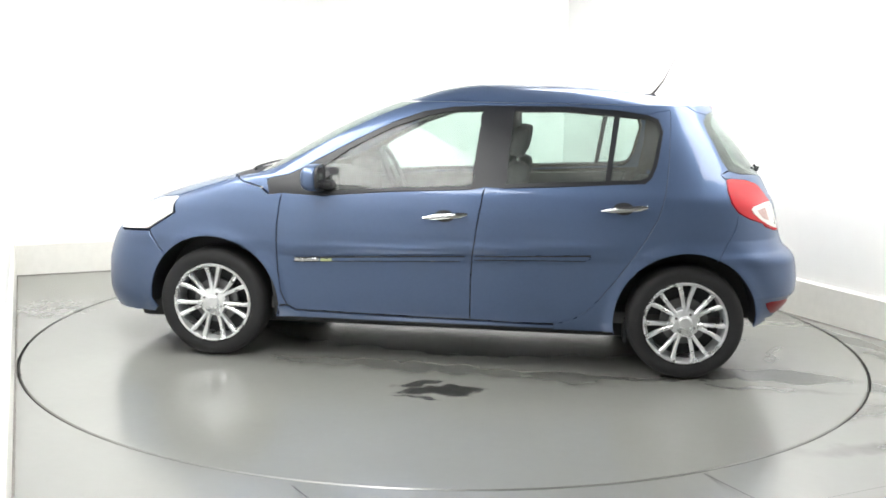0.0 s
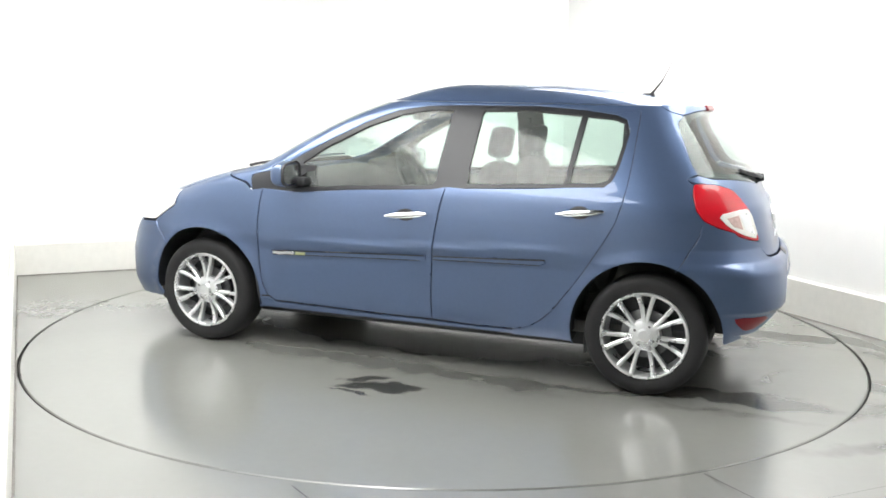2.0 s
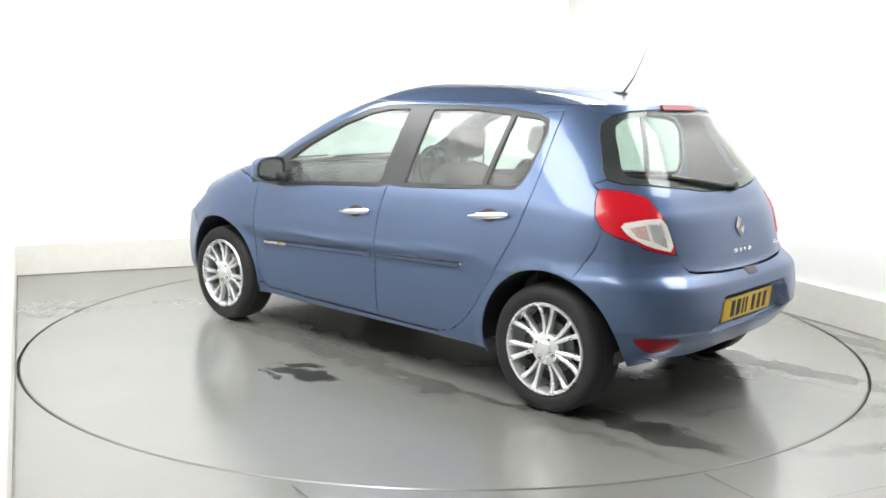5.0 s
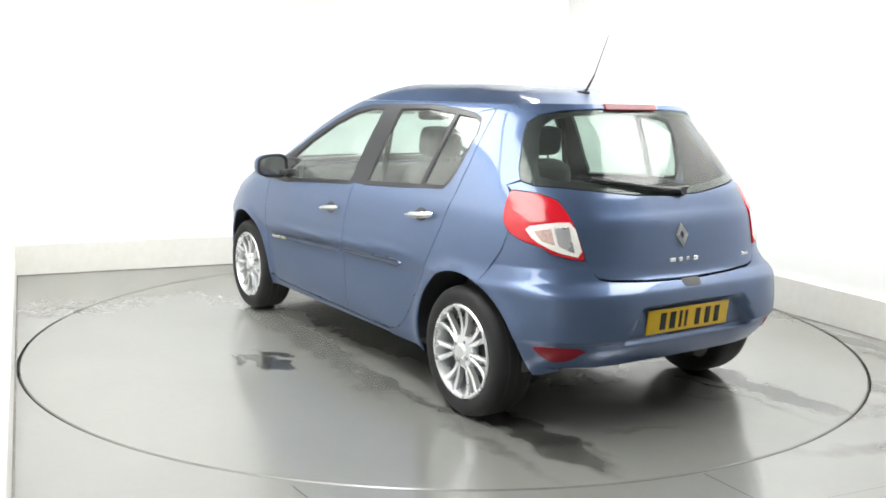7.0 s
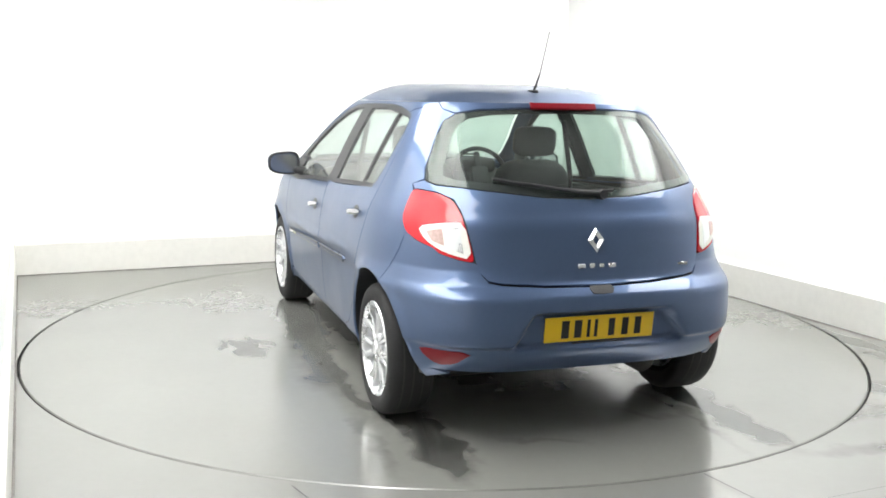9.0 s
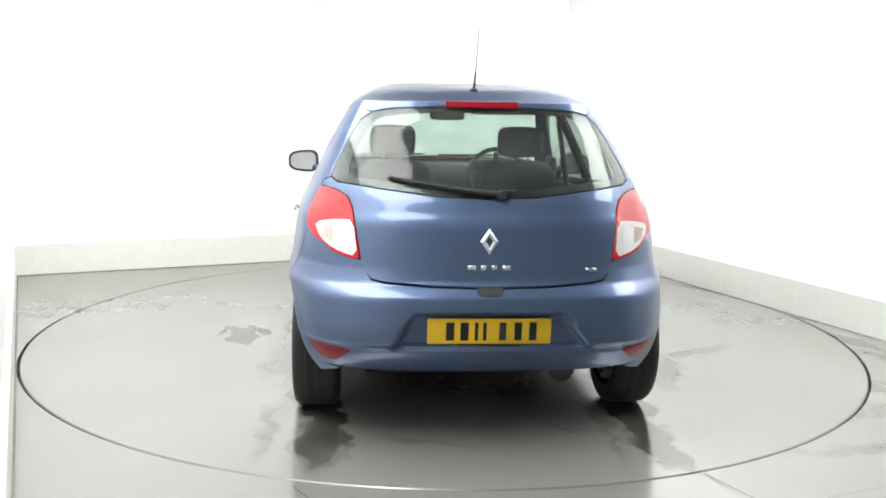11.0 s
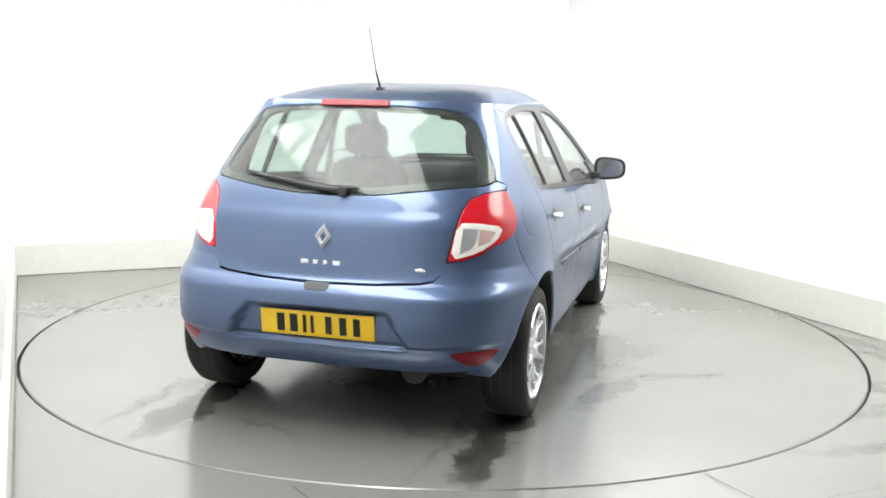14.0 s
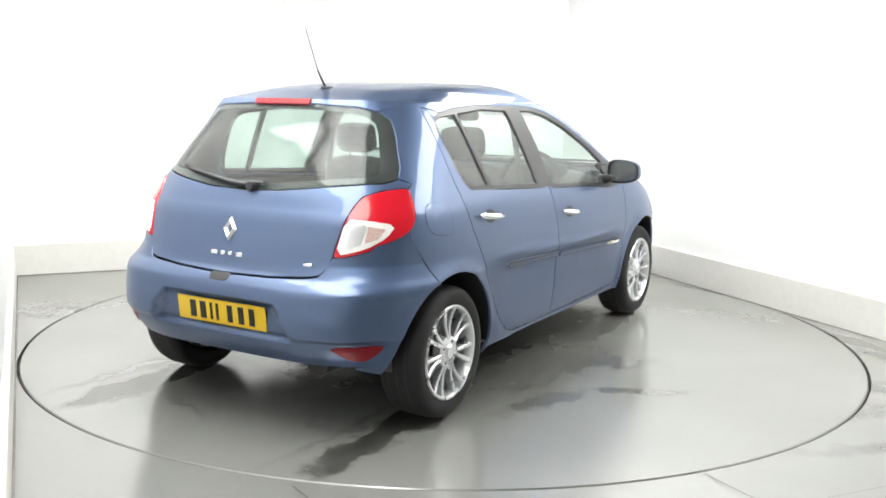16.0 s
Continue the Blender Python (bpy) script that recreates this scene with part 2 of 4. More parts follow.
def wall(name, a, b, thick, label, mat=None):
    d = (b - a).normalized()
    out = Vector((-d.y, d.x, 0))
    bm = bmesh.new()
    low = [a - d * thick, b + d * thick, b + d * thick + out * thick, a - d * thick + out * thick]
    vs = [bm.verts.new(p) for p in low] + [bm.verts.new(p + Vector((0, 0, ROOM_H))) for p in low]
    for f in ((0, 1, 2, 3), (4, 5, 6, 7), (0, 1, 5, 4), (1, 2, 6, 5), (2, 3, 7, 6), (3, 0, 4, 7)):
        bm.faces.new([vs[i] for i in f])
    bmesh.ops.recalc_face_normals(bm, faces=bm.faces)
    return tagged(part(name, bm, mat or WALL, None, smooth=False), label, "wall", kind="structure")


def skirting(a, b, inset, height=0.258, thick=0.03):
    d = (b - a).normalized()
    inn = Vector((d.y, -d.x, 0))
    a, b = a + d * inset, b - d * inset
    prof = [(0.002, 0.0), (thick, 0.0), (thick, height - 0.012), (thick - 0.010, height), (0.002, height)]
    bm = bmesh.new()
    ends = []
    for p in (a, b):
        ends.append([bm.verts.new(p + inn * o + Vector((0, 0, z))) for o, z in prof])
    for i in range(5):
        bm.faces.new((ends[0][i], ends[0][(i + 1) % 5], ends[1][(i + 1) % 5], ends[1][i]))
    bm.faces.new(ends[0])
    bm.faces.new(ends[1])
    bmesh.ops.recalc_face_normals(bm, faces=bm.faces)
    return tagged(part("baseboard", bm, SKIRTING, None, smooth=False), "off-white painted skirting board along a white wall", "baseboard", kind="structure")


def floor_joint(a, b):
    """A dark joint where the skirting meets the floor."""
    d = (b - a).normalized()
    inn = Vector((d.y, -d.x, 0))
    bm = bmesh.new()
    vs = [bm.verts.new(p + inn * o + Vector((0, 0, z))) for p in (a, b) for o, z in ((0.030, 0.006), (0.036, 0.005), (0.040, 0.0015))]
    bm.faces.new((vs[0], vs[1], vs[4], vs[3]))
    bm.faces.new((vs[1], vs[2], vs[5], vs[4]))
    tagged(part("trim", bm, JOINT, None, smooth=False), "grimy grey joint between skirting and floor", "floor joint", kind="structure")


def build_room():
    floor_joint(CORNER_L, CORNER_R)
    floor_joint(CORNER_R, FRONT_R)
    floor_joint(FRONT_L, CORNER_L)
    wall("wall_back", CORNER_L, CORNER_R, 0.15, "plain bright white studio back wall")
    wall("wall_right", CORNER_R, FRONT_R, 0.15, "plain bright white studio side wall")
    # unseen wall added to close the room; its grey sets how dark the car reflects
    wall("wall_front", FRONT_R, FRONT_L, 0.15, "plain light grey wall added unseen behind the camera to tone the reflections", WALLGREY)
    wall("wall_left", FRONT_L, CORNER_L, 0.15, "plain bright white studio side wall")
    skirting(CORNER_L, CORNER_R, 0.0)
    skirting(CORNER_R, FRONT_R, 0.031)
    skirting(FRONT_L, CORNER_L, 0.031)
    quad = [CORNER_L, CORNER_R, FRONT_R, FRONT_L]
    # floor with a round hole for the disc
    bm = bmesh.new()
    n = 192
    RH = DISC_R + 0.012
    mid = sum(quad, Vector()) / 4
    inner = [bm.verts.new((RING_X + RH * math.cos(2 * math.pi * i / n), RING_Y + RH * math.sin(2 * math.pi * i / n), 0)) for i in range(n)]
    outer = []
    for i in range(n):
        d = Vector((math.cos(2 * math.pi * i / n), math.sin(2 * math.pi * i / n), 0))
        best = 99
        for a, b in zip(quad, quad[1:] + quad[:1]):
            e = b - a
            den = d.x * e.y - d.y * e.x
            if abs(den) > 1e-9:
                q = a - Vector((RING_X, RING_Y, 0))
                t = (q.x * e.y - q.y * e.x) / den
                u = (q.x * d.y - q.y * d.x) / den
                if t > 0 and -0.001 <= u <= 1.001:
                    best = min(best, t)
        outer.append(bm.verts.new(Vector((RING_X, RING_Y, 0)) + d * (best + 0.1)))
    low = [bm.verts.new(v.co - Vector((0, 0, 0.06))) for v in inner]
    for i in range(n):
        j = (i + 1) % n
        bm.faces.new((inner[i], outer[i], outer[j], inner[j]))
        bm.faces.new((low[i], inner[i], inner[j], low[j]))
    bmesh.ops.recalc_face_normals(bm, faces=bm.faces)
    tagged(part("floor", bm, FLOOR, None, smooth=False), "glossy pale grey painted studio floor with damp marks", "floor", kind="structure")
    bm = bmesh.new()
    bmesh.ops.create_circle(bm, cap_ends=True, segments=96, radius=DISC_R + 0.2)
    for v in bm.verts:
        v.co += Vector((RING_X, RING_Y, -0.055))
    tagged(part("floor_pit", bm, SEAM, None, smooth=False), "dark pit bottom under the turntable", "floor", kind="structure")
    # saw cuts in the floor beside the disc
    for pts in ([(-0.555, -2.43), (-0.475, -2.545), (-0.40, -2.7)], [(1.045, -2.24), (1.165, -2.456), (1.25, -2.62)], [(1.30, -2.52), (1.464, -2.442), (1.80, -2.295)]):
        bm = bmesh.new()
        rows = []
        for x, y in pts:
            rows.append((bm.verts.new((x - 0.003, y, 0.004)), bm.verts.new((x + 0.003, y, 0.004))))
        for a, b in zip(rows, rows[1:]):
            bm.faces.new((a[0], a[1], b[1], b[0]))
        tagged(part("trim", bm, SEAM, None, smooth=False), "dark straight joint cut in the grey floor", "floor joint", kind="structure")
    # ceiling
    bm = bmesh.new()
    vs = [bm.verts.new(p + (p - mid).normalized() * 0.2 + Vector((0, 0, ROOM_H + 0.002))) for p in quad]
    top = [bm.verts.new(v.co + Vector((0, 0, 0.12))) for v in vs]
    bm.faces.new(vs)
    bm.faces.new(top)
    for i in range(4):
        bm.faces.new((vs[i], vs[(i + 1) % 4], top[(i + 1) % 4], top[i]))
    bmesh.ops.recalc_face_normals(bm, faces=bm.faces)
    tagged(part("ceiling", bm, CEILING, None, smooth=False), "plain dark grey studio ceiling", "ceiling", kind="structure")


def build_lights():
    """Large ceiling light panels, each a frame with a glowing diffuser."""
    glow = material("lamp_diffuser", (1.0, 1.0, 0.98), 0.5, emit=PANEL_GLOW)
    frame_m = material("lamp_frame", (0.75, 0.75, 0.75), 0.4, grain=0.04, scale=30)
    first = None
    for u, v in PANELS:
        c = CORNER_L + BACK_DIR * u + SIDE_DIR * v
        m = Matrix.Translation((c.x, c.y, ROOM_H)) @ Matrix.Rotation(math.atan2(BACK_DIR.y, BACK_DIR.x), 4, "Z")
        if first is None:
            first = new("ceiling_light")
            tagged(first, "long white ceiling light panel near the wall, switched on", "ceiling light", "ceiling light panels")
            bm = bmesh.new()
            for a in ((-PW, PW, -PL, -PL + 0.04), (-PW, PW, PL - 0.04, PL), (-PW, -PW + 0.04, -PL + 0.04, PL - 0.04), (PW - 0.04, PW, -PL + 0.04, PL - 0.04)):
                box(*a, -0.05, 0.0, 0.004, 1, bm)
            part("frame", bm, frame_m, first)
            part("diffuser", box(-PW + 0.042, PW - 0.042, -PL + 0.042, PL - 0.042, -0.03, -0.01, 0), glow, first, "glowing white diffuser", smooth=False)
            first.matrix_basis = m
        else:
            copy_thing(first, m)


PW, PL = 0.60, 1.18
# along the back wall, along the side walls
PANELS = [(0.68, 2.35), (4.34, 2.35), (0.68, 4.75), (4.34, 4.75)]
build_room()
build_lights()


def build_turntable():
    disc = new("turntable")
    tagged(disc, "round grey painted floor turntable with dark wet tyre stains and painted-on shade under the car", "turntable")
    bm = lathe([(0.0001, 0.0), (1.2, 0.0), (DISC_R - 0.006, 0.0), (DISC_R, -0.006), (DISC_R, -0.05)], 192, "z")
    part("deck", bm, DISCPAINT, disc, "glossy grey painted deck with dark stains and painted-on shade under the car", smooth=False)
    part("rim", lathe([(DISC_R + 0.0005, -0.004), (DISC_R + 0.003, -0.004), (DISC_R + 0.003, -0.05)], 192, "z"), SEAM, disc, "dark steel edge of the disc", smooth=False)
    return disc


TURNTABLE = build_turntable()


# ---- the car: one closed body surface, out of which the panels are cut ----
def smooth_table(pairs):
    """Monotone cubic through (key, value) pairs, as a fine table."""
    k, v = (np.array(c, float) for c in zip(*sorted(pairs)))
    h, d = np.diff(k), np.diff(v) / np.diff(k)
    s = np.zeros(len(k))
    for i in range(1, len(k) - 1):
        if d[i - 1] * d[i] > 0:
            a, b = 2 * h[i] + h[i - 1], h[i] + 2 * h[i - 1]
            s[i] = (a + b) / (a / d[i - 1] + b / d[i])
    s[0], s[-1] = d[0], d[-1]
    xs = np.linspace(k[0], k[-1], 1500)
    i = np.clip(np.searchsorted(k, xs) - 1, 0, len(h) - 1)
    t = (xs - k[i]) / h[i]
    ys = (v[i] * (1 + 2 * t) * (1 - t) ** 2 + s[i] * h[i] * t * (1 - t) ** 2 + v[i + 1] * t * t * (3 - 2 * t) - s[i + 1] * h[i] * t * t * (1 - t))
    return lambda q: np.interp(q, xs, ys)


HALF_W = smooth_table([(0.12, 0.74), (0.22, 0.79), (0.30, 0.818), (0.42, 0.833), (0.54, 0.842), (0.615, 0.848), (0.66, 0.860), (0.72, 0.860), (0.82, 0.852), (0.90, 0.838), (0.96, 0.822), (1.0, 0.803),
                       (1.10, 0.756), (1.2, 0.709), (1.3, 0.658), (1.38, 0.612), (1.43, 0.575), (1.5, 0.50)])
REAR_X = smooth_table([(0.12, -1.66), (0.22, -1.74), (0.30, -1.815), (0.35, -1.862), (0.40, -1.898), (0.428, -1.912), (0.444, -1.936), (0.50, -1.938), (0.58, -1.928), (0.635, -1.915), (0.665, -1.89), (0.69, -1.862),
                       (0.76, -1.842), (0.86, -1.818), (0.935, -1.796), (0.955, -1.781), (1.03, -1.742), (1.15, -1.655), (1.25, -1.575), (1.34, -1.50), (1.40, -1.465), (1.43, -1.445), (1.5, -1.40)])
FRONT_X = smooth_table([(0.12, 2.0), (0.2, 2.06), (0.33, 2.10), (0.45, 2.095), (0.6, 2.055), (0.68, 2.0), (0.75, 1.92), (0.835, 1.80), (0.90, 1.63), (0.955, 1.45), (1.0, 1.27), (1.03, 1.13),
                        (1.10, 0.99), (1.173, 0.87), (1.29, 0.66), (1.37, 0.49), (1.43, 0.33), (1.5, 0.1)])
REAR_0 = -0.90
HUB_F, HUB_R, HUB_Z = 1.2875, -1.2875, 0.305


def front_0(z):
    return np.minimum(0.9, FRONT_X(z) - 0.36)


def body(s, z):
    """The body's surface. s: 0 amidships; -1 and 1 where the ends begin to round; -2 the tail's middle, 2 the nose's; beyond these the right side."""
    s, z = np.asarray(s, float), np.asarray(z, float)
    right = np.where((s < -2) | (s > 2), -1.0, 1.0)
    s = np.where(s < -2, -4 - s, np.where(s > 2, 4 - s, s))
    w, f0 = HALF_W(z), front_0(z)
    x = REAR_0 + (s + 1) / 2 * (f0 - REAR_0)
    y = w.copy()
    tail, nose = s < -1, s > 1
    for mask, x0, ax, n, sg in ((tail, REAR_0, REAR_0 - REAR_X(z), 3.5 + 0.9 * np.clip((0.74 - z) / 0.12, 0, 1), -1), (nose, f0, FRONT_X(z) - f0, np.where(z > 1.02, 3.2, 3.6), 1)):
        a = np.clip((np.abs(s) - 1), 0, 1) * math.pi / 2
        c, q = np.maximum(np.cos(a), 1e-9), np.maximum(np.sin(a), 1e-9)
        r = ((q / ax) ** n + (c / w) ** n) ** (-1 / n)
        x = np.where(mask, x0 + sg * r * q, x)
        y = np.where(mask, r * c, y)
    # flared wheel arches
    for hx in (HUB_F, HUB_R):
        d = np.hypot(x - hx, z - HUB_Z)
        y = y + np.where(z > 0.15, 0.016 * np.exp(-((d - 0.37) / 0.045) ** 2), 0) * np.clip((y - 0.45) / 0.2, 0, 1)
    # the crease along the doors above the rubbing strips
    crease = 0.624 + (0.815 - x) * 0.0455
    y = y + 0.0075 * np.exp(-((z - crease) / 0.020) ** 2) * np.clip((x + 0.98) / 0.25, 0, 1) * np.clip((0.98 - x) / 0.12, 0, 1) * np.clip((y - 0.45) / 0.2, 0, 1)
    # the number plate's recess in the rear bumper
    edge = 0.33 + (0.575 - z) * 0.62
    inside = np.clip((edge - np.abs(y)) / 0.035, 0, 1) * np.clip((0.585 - z) / 0.03, 0, 1) * np.clip((z - 0.415) / 0.025, 0, 1)
    inside = inside * inside * (3 - 2 * inside)
    x = np.where(tail, x + 0.055 * inside, x)
    return np.stack([x, y * right, z], -1)


def normals(s, z):
    e = 2e-3
    du = body(s + e, z) - body(s - e, z)
    dv = body(s, z + e) - body(s, z - e)
    n = np.cross(dv, du)
    n /= np.maximum(np.linalg.norm(n, axis=-1, keepdims=True), 1e-9)
    return n


def at_x(x, z):
    """s of the point of the left side with that x and height."""
    lo, hi = -2.0, 2.0
    for _ in range(40):
        m = (lo + hi) / 2
        if float(body(m, z)[0]) < x:
            lo = m
        else:
            hi = m
    return ((lo + hi) / 2, z)


def at_tail(y, z):
    """s of the point of the tail with that y and height; y < 0 on the right."""
    lo, hi = -2.0, -1.0
    for _ in range(40):
        m = (lo + hi) / 2
        if float(body(m, z)[1]) < abs(y):
            lo = m
        else:
            hi = m
    s = (lo + hi) / 2
    return (s if y >= 0 else -4 - s, z)


def at_nose(y, z):
    lo, hi = 1.0, 2.0
    for _ in range(40):
        m = (lo + hi) / 2
        if float(body(m, z)[1]) < abs(y):
            hi = m
        else:
            lo = m
    s = (lo + hi) / 2
    return (s if y >= 0 else 4 - s, z)


def mirrored(poly, mid):
    """Closes a half outline that runs from the middle line to the middle line."""
    return poly + [(2 * mid - s, z) for s, z in reversed(poly) if abs(s - mid) > 1e-4]


def dense(poly, step=0.02, closed=True):
    out = []
    for a, b in zip(poly, poly[1:] + (poly[:1] if closed else [])):
        k = max(1, int(math.hypot(b[0] - a[0], b[1] - a[1]) / step))
        out += [(a[0] + (b[0] - a[0]) * i / k, a[1] + (b[1] - a[1]) * i / k) for i in range(k)]
    return out


def rounded(poly, turns=2):
    """Cuts the corners of a closed outline."""
    for _ in range(turns):
        out = []
        for a, b in zip(poly, poly[1:] + poly[:1]):
            out += [(0.8 * a[0] + 0.2 * b[0], 0.8 * a[1] + 0.2 * b[1]), (0.2 * a[0] + 0.8 * b[0], 0.2 * a[1] + 0.8 * b[1])]
        poly = out
    return poly


def in_poly(ps, pz, poly):
    """Which of the points lie in the outline (arrays)."""
    res = np.zeros(ps.shape, bool)
    for (x0, y0), (x1, y1) in zip(poly, poly[1:] + poly[:1]):
        if y0 != y1:
            res ^= ((y0 > pz) != (y1 > pz)) & (ps < (x1 - x0) * (pz - y0) / (y1 - y0) + x0)
    return res


def patch(name, outline, mat, parent, holes=(), off=0.0, gap=0.0046, flange=0.012, side=1, step=0.028, label=""):
    """A panel cut out of the body's surface along an outline of (s, z), with its edge turned in."""
    from mathutils.geometry import delaunay_2d_cdt
    loops = [dense(outline, step * 0.8)] + [dense(h, step * 0.8) for h in holes]
    pts, edges = [], []
    for lp in loops:
        o = len(pts)
        pts += lp
        edges += [(o + i, o + (i + 1) % len(lp)) for i in range(len(lp))]
    ss, zz = [p[0] for p in loops[0]], [p[1] for p in loops[0]]
    gs, gz = np.meshgrid(np.arange(min(ss), max(ss), step), np.arange(min(zz), max(zz), step))
    gs[1::2] += step / 2
    gs, gz = gs.ravel(), gz.ravel()
    ok = in_poly(gs, gz, loops[0])
    for h in loops[1:]:
        ok &= ~in_poly(gs, gz, h)
    gs, gz = gs[ok], gz[ok]
    bp = np.array(pts)
    far = np.array([np.min((bp[:, 0] - a) ** 2 + (bp[:, 1] - b) ** 2) > (0.45 * step) ** 2 for a, b in zip(gs, gz)], bool) if len(gs) else np.zeros(0, bool)
    pts += list(zip(gs[far].tolist(), gz[far].tolist()))
    vco, _, tris, *_ = delaunay_2d_cdt([Vector(p) for p in pts], edges, [], 0, 1e-6)
    v2 = np.array([tuple(v) for v in vco])
    tris = np.array([t for t in tris if len(t) == 3])
    cen = v2[tris].mean(1)
    ok = in_poly(cen[:, 0], cen[:, 1], loops[0])
    for h in loops[1:]:
        ok &= ~in_poly(cen[:, 0], cen[:, 1], h)
    tris = tris[ok]
    nor = normals(v2[:, 0], v2[:, 1])
    p3 = body(v2[:, 0], v2[:, 1]) + nor * off
    # orient outwards
    a, b, c = p3[tris[:, 0]], p3[tris[:, 1]], p3[tris[:, 2]]
    flip = (np.cross(b - a, c - a) * nor[tris].mean(1)).sum(1) < 0
    tris[flip] = tris[flip][:, ::-1]
    count = {}
    for t in tris.tolist():
        for i in range(3):
            count[(t[i], t[(i + 1) % 3])] = 1
    rim = [e for e in count if (e[1], e[0]) not in count]
    pull = np.zeros_like(p3)
    for i, j in rim:
        d = p3[j] - p3[i]
        inn = np.cross(nor[i], d)
        inn /= max(np.linalg.norm(inn), 1e-9)
        pull[i] += inn
        pull[j] += inn
    ln = np.linalg.norm(pull, axis=1, keepdims=True)
    pull = np.where(ln > 1e-6, pull / np.maximum(ln, 1e-6), 0)
    p3 = p3 + pull * gap
    verts, vn = p3.tolist(), nor.tolist()
    faces = tris.tolist()
    if flange:
        ids = {}
        for i in {k for e in rim for k in e}:
            # a small rounded edge, then the return
            ids[i] = len(verts)
            verts += [(p3[i] - pull[i] * 0.0015 - nor[i] * 0.0015).tolist(), (p3[i] - pull[i] * 0.0015 - nor[i] * flange).tolist()]
            vn += [((nor[i] - pull[i]) / 1.4142).tolist(), (-pull[i]).tolist()]
        for i, j in rim:
            a, b = ids[i], ids[j]
            faces += [[j, i, a, b], [b, a, a + 1, b + 1]]
    if side < 0:
        verts = [(x, -y, z) for x, y, z in verts]
        vn = [(x, -y, z) for x, y, z in vn]
        faces = [f[::-1] for f in faces]
    me = mesh_of(name, verts, faces)
    me.normals_split_custom_set_from_vertices([tuple(v) for v in vn])
    return part(name, me, mat, parent, label)


def arch(hx, r, a0, a1, n=24):
    return [(hx + r * math.cos(radians(a0 + (a1 - a0) * i / n)), HUB_Z + r * math.sin(radians(a0 + (a1 - a0) * i / n))) for i in range(n + 1)]


def side_line(pairs):
    """A line of (x, z) pairs on the left side, kept straight in the side view."""
    pairs = list(pairs)
    out = []
    for (xa, za), (xb, zb) in zip(pairs, pairs[1:]):
        k = max(1, int(math.hypot(xb - xa, zb - za) / 0.07))
        out += [at_x(xa + (xb - xa) * i / k, za + (zb - za) * i / k) for i in range(k)]
    return out + [at_x(*pairs[-1])]


